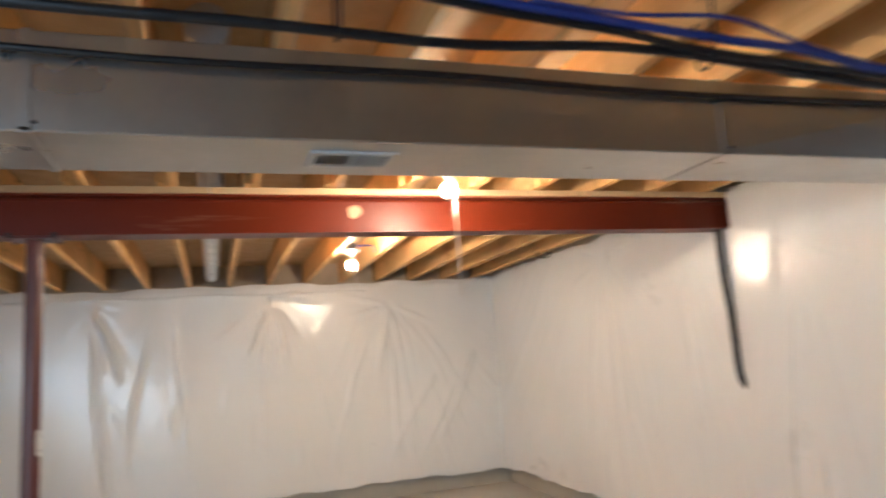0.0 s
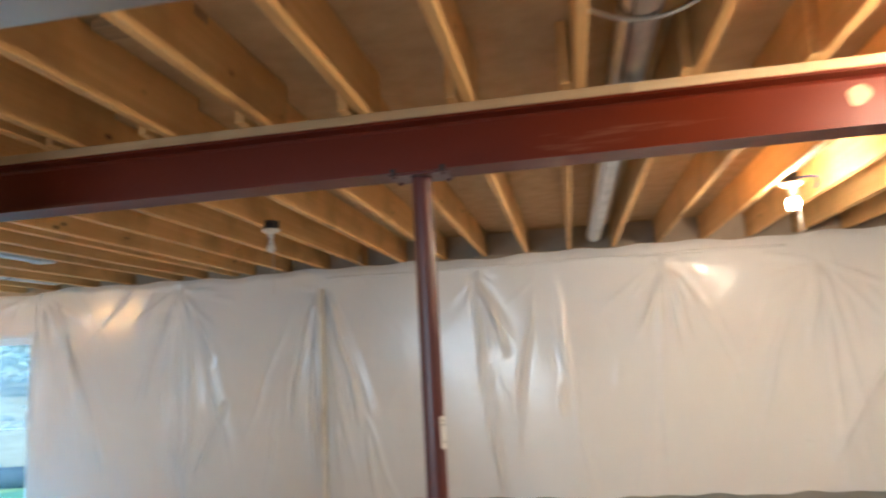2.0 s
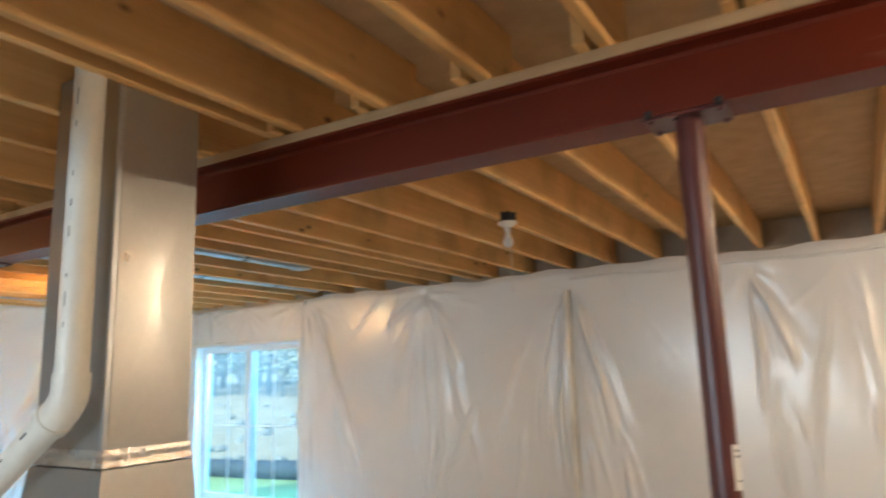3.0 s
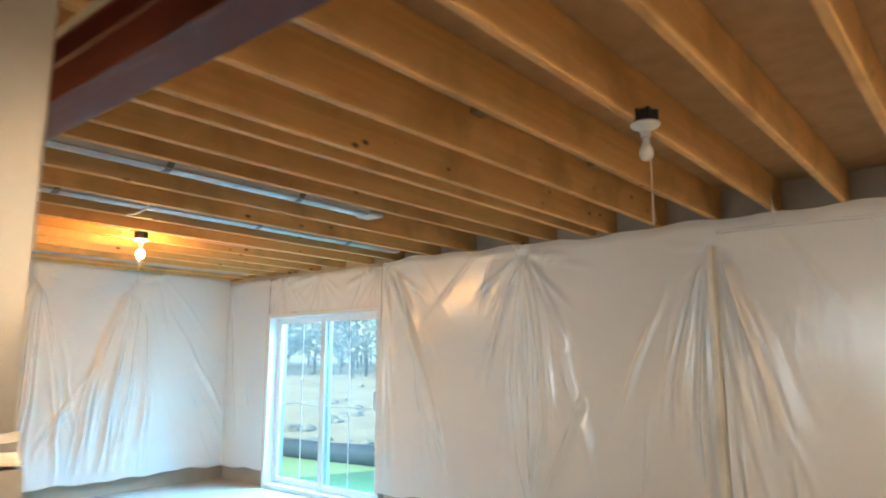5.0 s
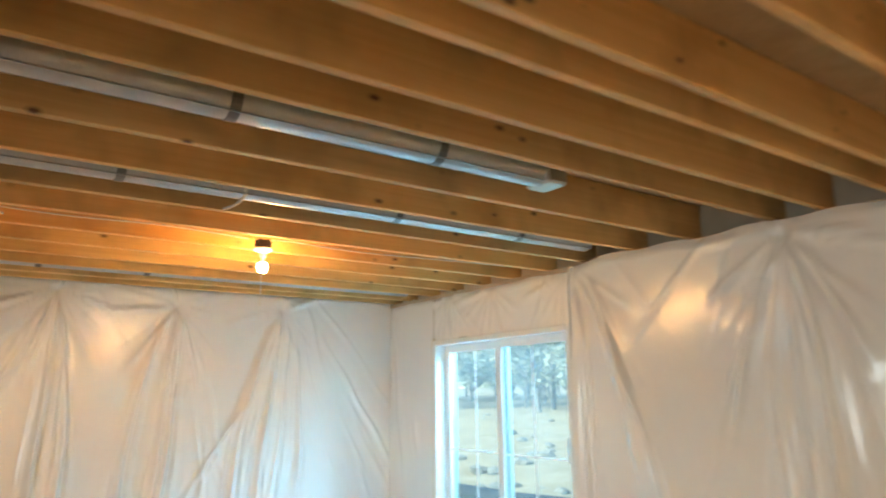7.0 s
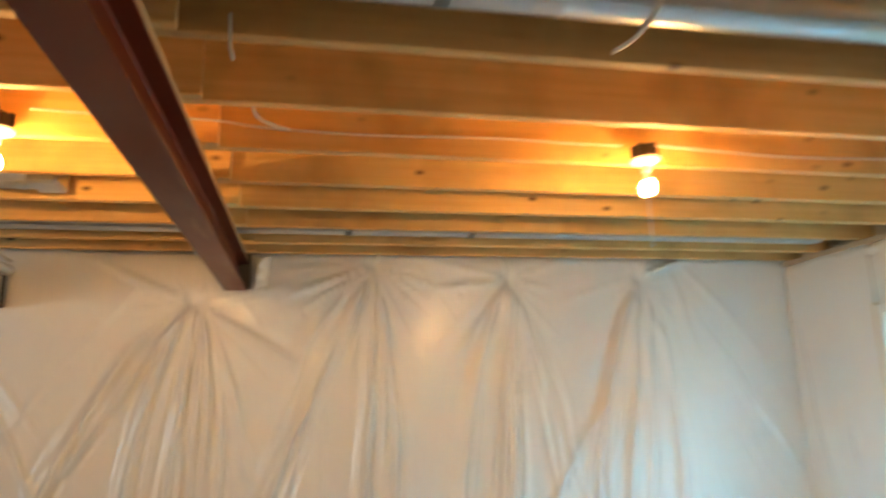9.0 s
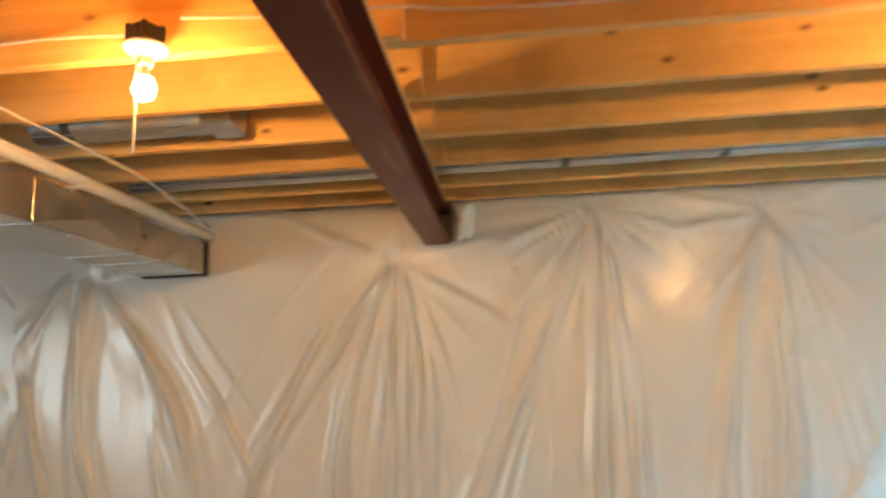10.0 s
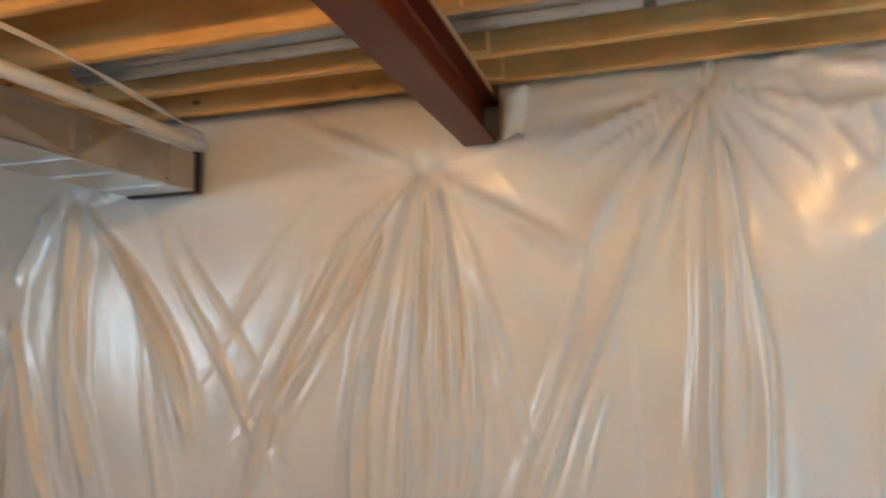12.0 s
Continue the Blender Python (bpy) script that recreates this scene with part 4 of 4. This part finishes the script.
under(part("door_frame", frame_bars(DX0, DX1, 0.0, DZ, Y0, Y1, 0.05), VINYL, door), door)
mid = (DX0 + DX1) / 2
for i, (x0, x1, ya) in enumerate(((DX0 + 0.05, mid + 0.045, YD + 0.085), (mid - 0.045, DX1 - 0.05, YD + 0.03))):
    panel = under(part("door_panel", frame_bars(x0, x1, 0.05, DZ - 0.05, ya, ya + 0.042, 0.07), VINYL, door), door)
    pane = part("pane", box((x0 + 0.068, ya + 0.016, 0.118), (x1 - 0.068, ya + 0.026, DZ - 0.118)), GLASS, panel)
    pane.visible_shadow = False
    xm = (x0 + x1) / 2
    bars = [((xm - 0.006, 0.118), (xm + 0.006, DZ - 0.118)), ((x0 + 0.07, 0.93), (x1 - 0.07, 0.942))]
    for (a, za), (b, zb) in bars:
        part("muntin", box((a, ya + 0.006, za), (b, ya + 0.014, zb), 0.002), VINYL, panel)
    if i:
        part("handle", tube(smooth_path([(x1 - 0.035, ya - 0.002, 0.92), (x1 - 0.035, ya - 0.045, 0.945), (x1 - 0.035, ya - 0.045, 1.09), (x1 - 0.035, ya - 0.002, 1.115)]), 0.011, 10), VINYL, panel)
for n, lo, hi in (("stud", (DX0 - 0.042, YD - 0.012, 0.0), (DX0 - 0.004, YD + 0.10, 1.97)),):
    tagged(finish("trim_" + n, box(lo, hi, 0.003), STUD), "raw pale wooden stud edge beside the patio door", "trim", kind="structure")

# timber strips where film lengths meet
for x in (-1.885,):
    tagged(finish("trim_batten", box((x - 0.022, YN - 0.086, 0.0), (x + 0.022, YN - 0.022, 2.19), 0.004), BATTEN), "pale upright strip clamping the sheeting's seam", "trim", kind="structure")

# ---- outside ----
gx = np.concatenate([np.linspace(-400, -40, 10), np.linspace(-36, 20, 90), np.linspace(24, 400, 10)])
gy = np.concatenate([np.linspace(YN + 0.37, 40, 110), np.linspace(44, 900, 14)])
GX, GY = np.meshgrid(gx, gy)
def hill(x, y):
    """Lawn, then a low bank that flattens out under the trees."""
    return -0.12 + 0.75 * np.clip((y - 6.9) / 12.0, 0, 1) ** 0.85 + np.clip(y - 19, 0, 200) * 0.02


rough = np.array([[noise.noise(Vector((x * 0.9, y * 0.9, 0))) for x in gx] for y in gy])
GZ = hill(GX, GY) + rough * (0.012 + 0.13 * np.clip((GY - 6.8) / 2, 0, 1) * (GY < 60))
ids = np.arange(GX.size).reshape(GX.shape)
me = bpy.data.meshes.new("ground")
me.from_pydata(np.stack([GX, GY, GZ], -1).reshape(-1, 3).tolist(), [], np.stack([ids[:-1, :-1], ids[:-1, 1:], ids[1:, 1:], ids[1:, :-1]], -1).reshape(-1, 4).tolist())
me.materials.append(LAWN)
me.materials.append(BANK)
for poly in me.polygons:
    poly.use_smooth = True
    poly.material_index = 1 if poly.center.y > 6.7 else 0
tagged(new("ground", me), "green lawn rising into a pale stony straw bank", "ground", kind="structure")
fence = [(-40 + 1.2 * k, 6.6 + 0.12 * math.sin(k * 0.7), 0.02 + 0.02 * math.sin(k * 1.9)) for k in range(36)]
tagged(finish("silt_sock", tube(fence, 0.15, 10), SOCK, smooth=True), "long dark erosion sock at the foot of the bank", "erosion sock")


def rock(rnd, x, y, s):
    bm = bmesh.new()
    bmesh.ops.create_icosphere(bm, subdivisions=2, radius=s)
    o = Vector((rnd.uniform(0, 50), rnd.uniform(0, 50), 0))
    for v in bm.verts:
        v.co = Vector((v.co.x * 1.2, v.co.y, v.co.z * 0.65)) * (1 + 0.45 * noise.noise(v.co * (1.4 / s) + o))
    ob = finish("rock", bm, STONE)
    ob.location = (x, y, float(hill(x, y)) + s * 0.12)
    return tagged(ob, "rough pale field stone on the bank", "rock", "stones on the bank")


rnd = random.Random(5)
for k in range(110):
    y = 7.1 + 11 * rnd.random() ** 1.4
    rock(rnd, -6.0 - (y - 0.5) * rnd.uniform(0.2, 1.7), y, rnd.uniform(0.05, 0.2))


def tree(x, y, z, h, seed):
    rnd = random.Random(seed)
    e = thing("tree", "tall slender tree with a loose green crown on the bank", "tree", "trees behind the house", (x, y, z))
    bm = bmesh.new()
    lean = Vector((rnd.uniform(-0.06, 0.06), rnd.uniform(-0.06, 0.06), 0))
    top = Vector((0, 0, h)) + lean * h
    stem = [Vector((0, 0, -0.4)).lerp(top, k / 9) + 0.05 * Vector((math.sin(k + seed), math.cos(k * 1.3), 0)) for k in range(10)]
    add_tube(bm, stem, [0.095 * h / 10 * (1 - 0.09 * k) + 0.008 for k in range(10)], 8)
    tips = []
    for k in range(34):
        f = rnd.uniform(0.06, 0.97)
        a = rnd.uniform(0, 6.28)
        ln = h * 0.24 * (1.15 - f) + 0.5
        p = Vector((0, 0, 0)).lerp(top, f)
        q = p + Vector((math.cos(a) * ln, math.sin(a) * ln, ln * rnd.uniform(0.2, 0.7)))
        m2 = p.lerp(q, 0.5) + Vector((0, 0, 0.12 * ln))
        add_tube(bm, [p, m2, q], [0.03, 0.02, 0.006], 5)
        tips += [m2, q, p.lerp(q, 0.75)]
    part("trunk", bm, BARK, e)
    verts, faces = [], []
    for t in tips:
        for k in range(17):
            c = t + Vector((rnd.gauss(0, 0.42), rnd.gauss(0, 0.42), rnd.gauss(0, 0.32)))
            d1 = Vector((rnd.gauss(0, 1), rnd.gauss(0, 1), rnd.gauss(0, 0.6))).normalized() * rnd.uniform(0.07, 0.15)
            d2 = d1.orthogonal().normalized() * rnd.uniform(0.05, 0.09)
            i = len(verts)
            verts += [c - d1, c + d2, c + d1, c - d2]
            faces.append((i, i + 1, i + 2, i + 3))
    me = bpy.data.meshes.new("crown")
    me.from_pydata([tuple(v) for v in verts], [], faces)
    me.materials.append(LEAF)
    ob = new("crown", me)
    ob.parent = e
    return e


first = [tree(-14, 20, 0.55, 9, 1), tree(-24, 22, 0.6, 12, 2), tree(-18, 19, 0.55, 7, 3), tree(-30, 26, 0.7, 10, 4)]
rnd = random.Random(9)
for k in range(76):
    src = first[k % 4]
    y = rnd.uniform(18.5, 44)
    x = -5.5 - (y - 0.5) * rnd.uniform(0.35, 1.9)
    copy_thing(src, pose(x, y, float(hill(x, y)), 0, 0, rnd.uniform(0, 360)))

# curled film round the beam's end
bm = bmesh.new()
prev = None
for k in range(25):
    a = -0.6 + k / 24 * 4.4
    ring = []
    for j in range(11):
        f = j / 10
        r = 0.062 * (0.75 + 0.35 * f + 0.06 * math.sin(a * 3 + 4 * f))
        ring.append(bm.verts.new((XW + 0.062 + r * math.sin(a) + 0.006 * math.sin(j * 1.7), 0.150 + r * 0.95 * math.cos(a) + 0.012 * f, 2.165 + 0.20 * f + 0.012 * math.sin(a * 2 + f))))
    if prev:
        for j in range(10):
            bm.faces.new((prev[j], prev[j + 1], ring[j + 1], ring[j]))
    prev = ring
tagged(finish("film_curl", bm, POLY, smooth=True), "curled flap of white plastic beside the beam's end", "plastic flap")

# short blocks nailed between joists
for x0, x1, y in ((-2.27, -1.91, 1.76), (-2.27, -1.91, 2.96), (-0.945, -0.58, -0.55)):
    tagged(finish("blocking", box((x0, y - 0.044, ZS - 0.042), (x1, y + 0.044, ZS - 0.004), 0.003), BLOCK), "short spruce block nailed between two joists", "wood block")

# offcuts left at the foot of the long wall
for x0, x1, h in ((1.17, 1.28, 0.15), (-0.42, -0.23, 0.17)):
    tagged(finish("wood_offcut", box((x0, 3.85, 0.0), (x1, 3.89, h), 0.003), BLOCK), "short brown spruce offcut standing by the wall's foot", "wood block")

# added window behind the walk, never in view, framing the fill light
added_window = thing("window_1", "white framed window opening added in the unseen rear wall", "window", at=(-2.1, YS - 0.1, WZ0), kind="structure")
under(part("window_frame", frame_bars(WX0, WX1, WZ0, WZ1, YS - 0.16, YS - 0.08, 0.05), VINYL, added_window), added_window)
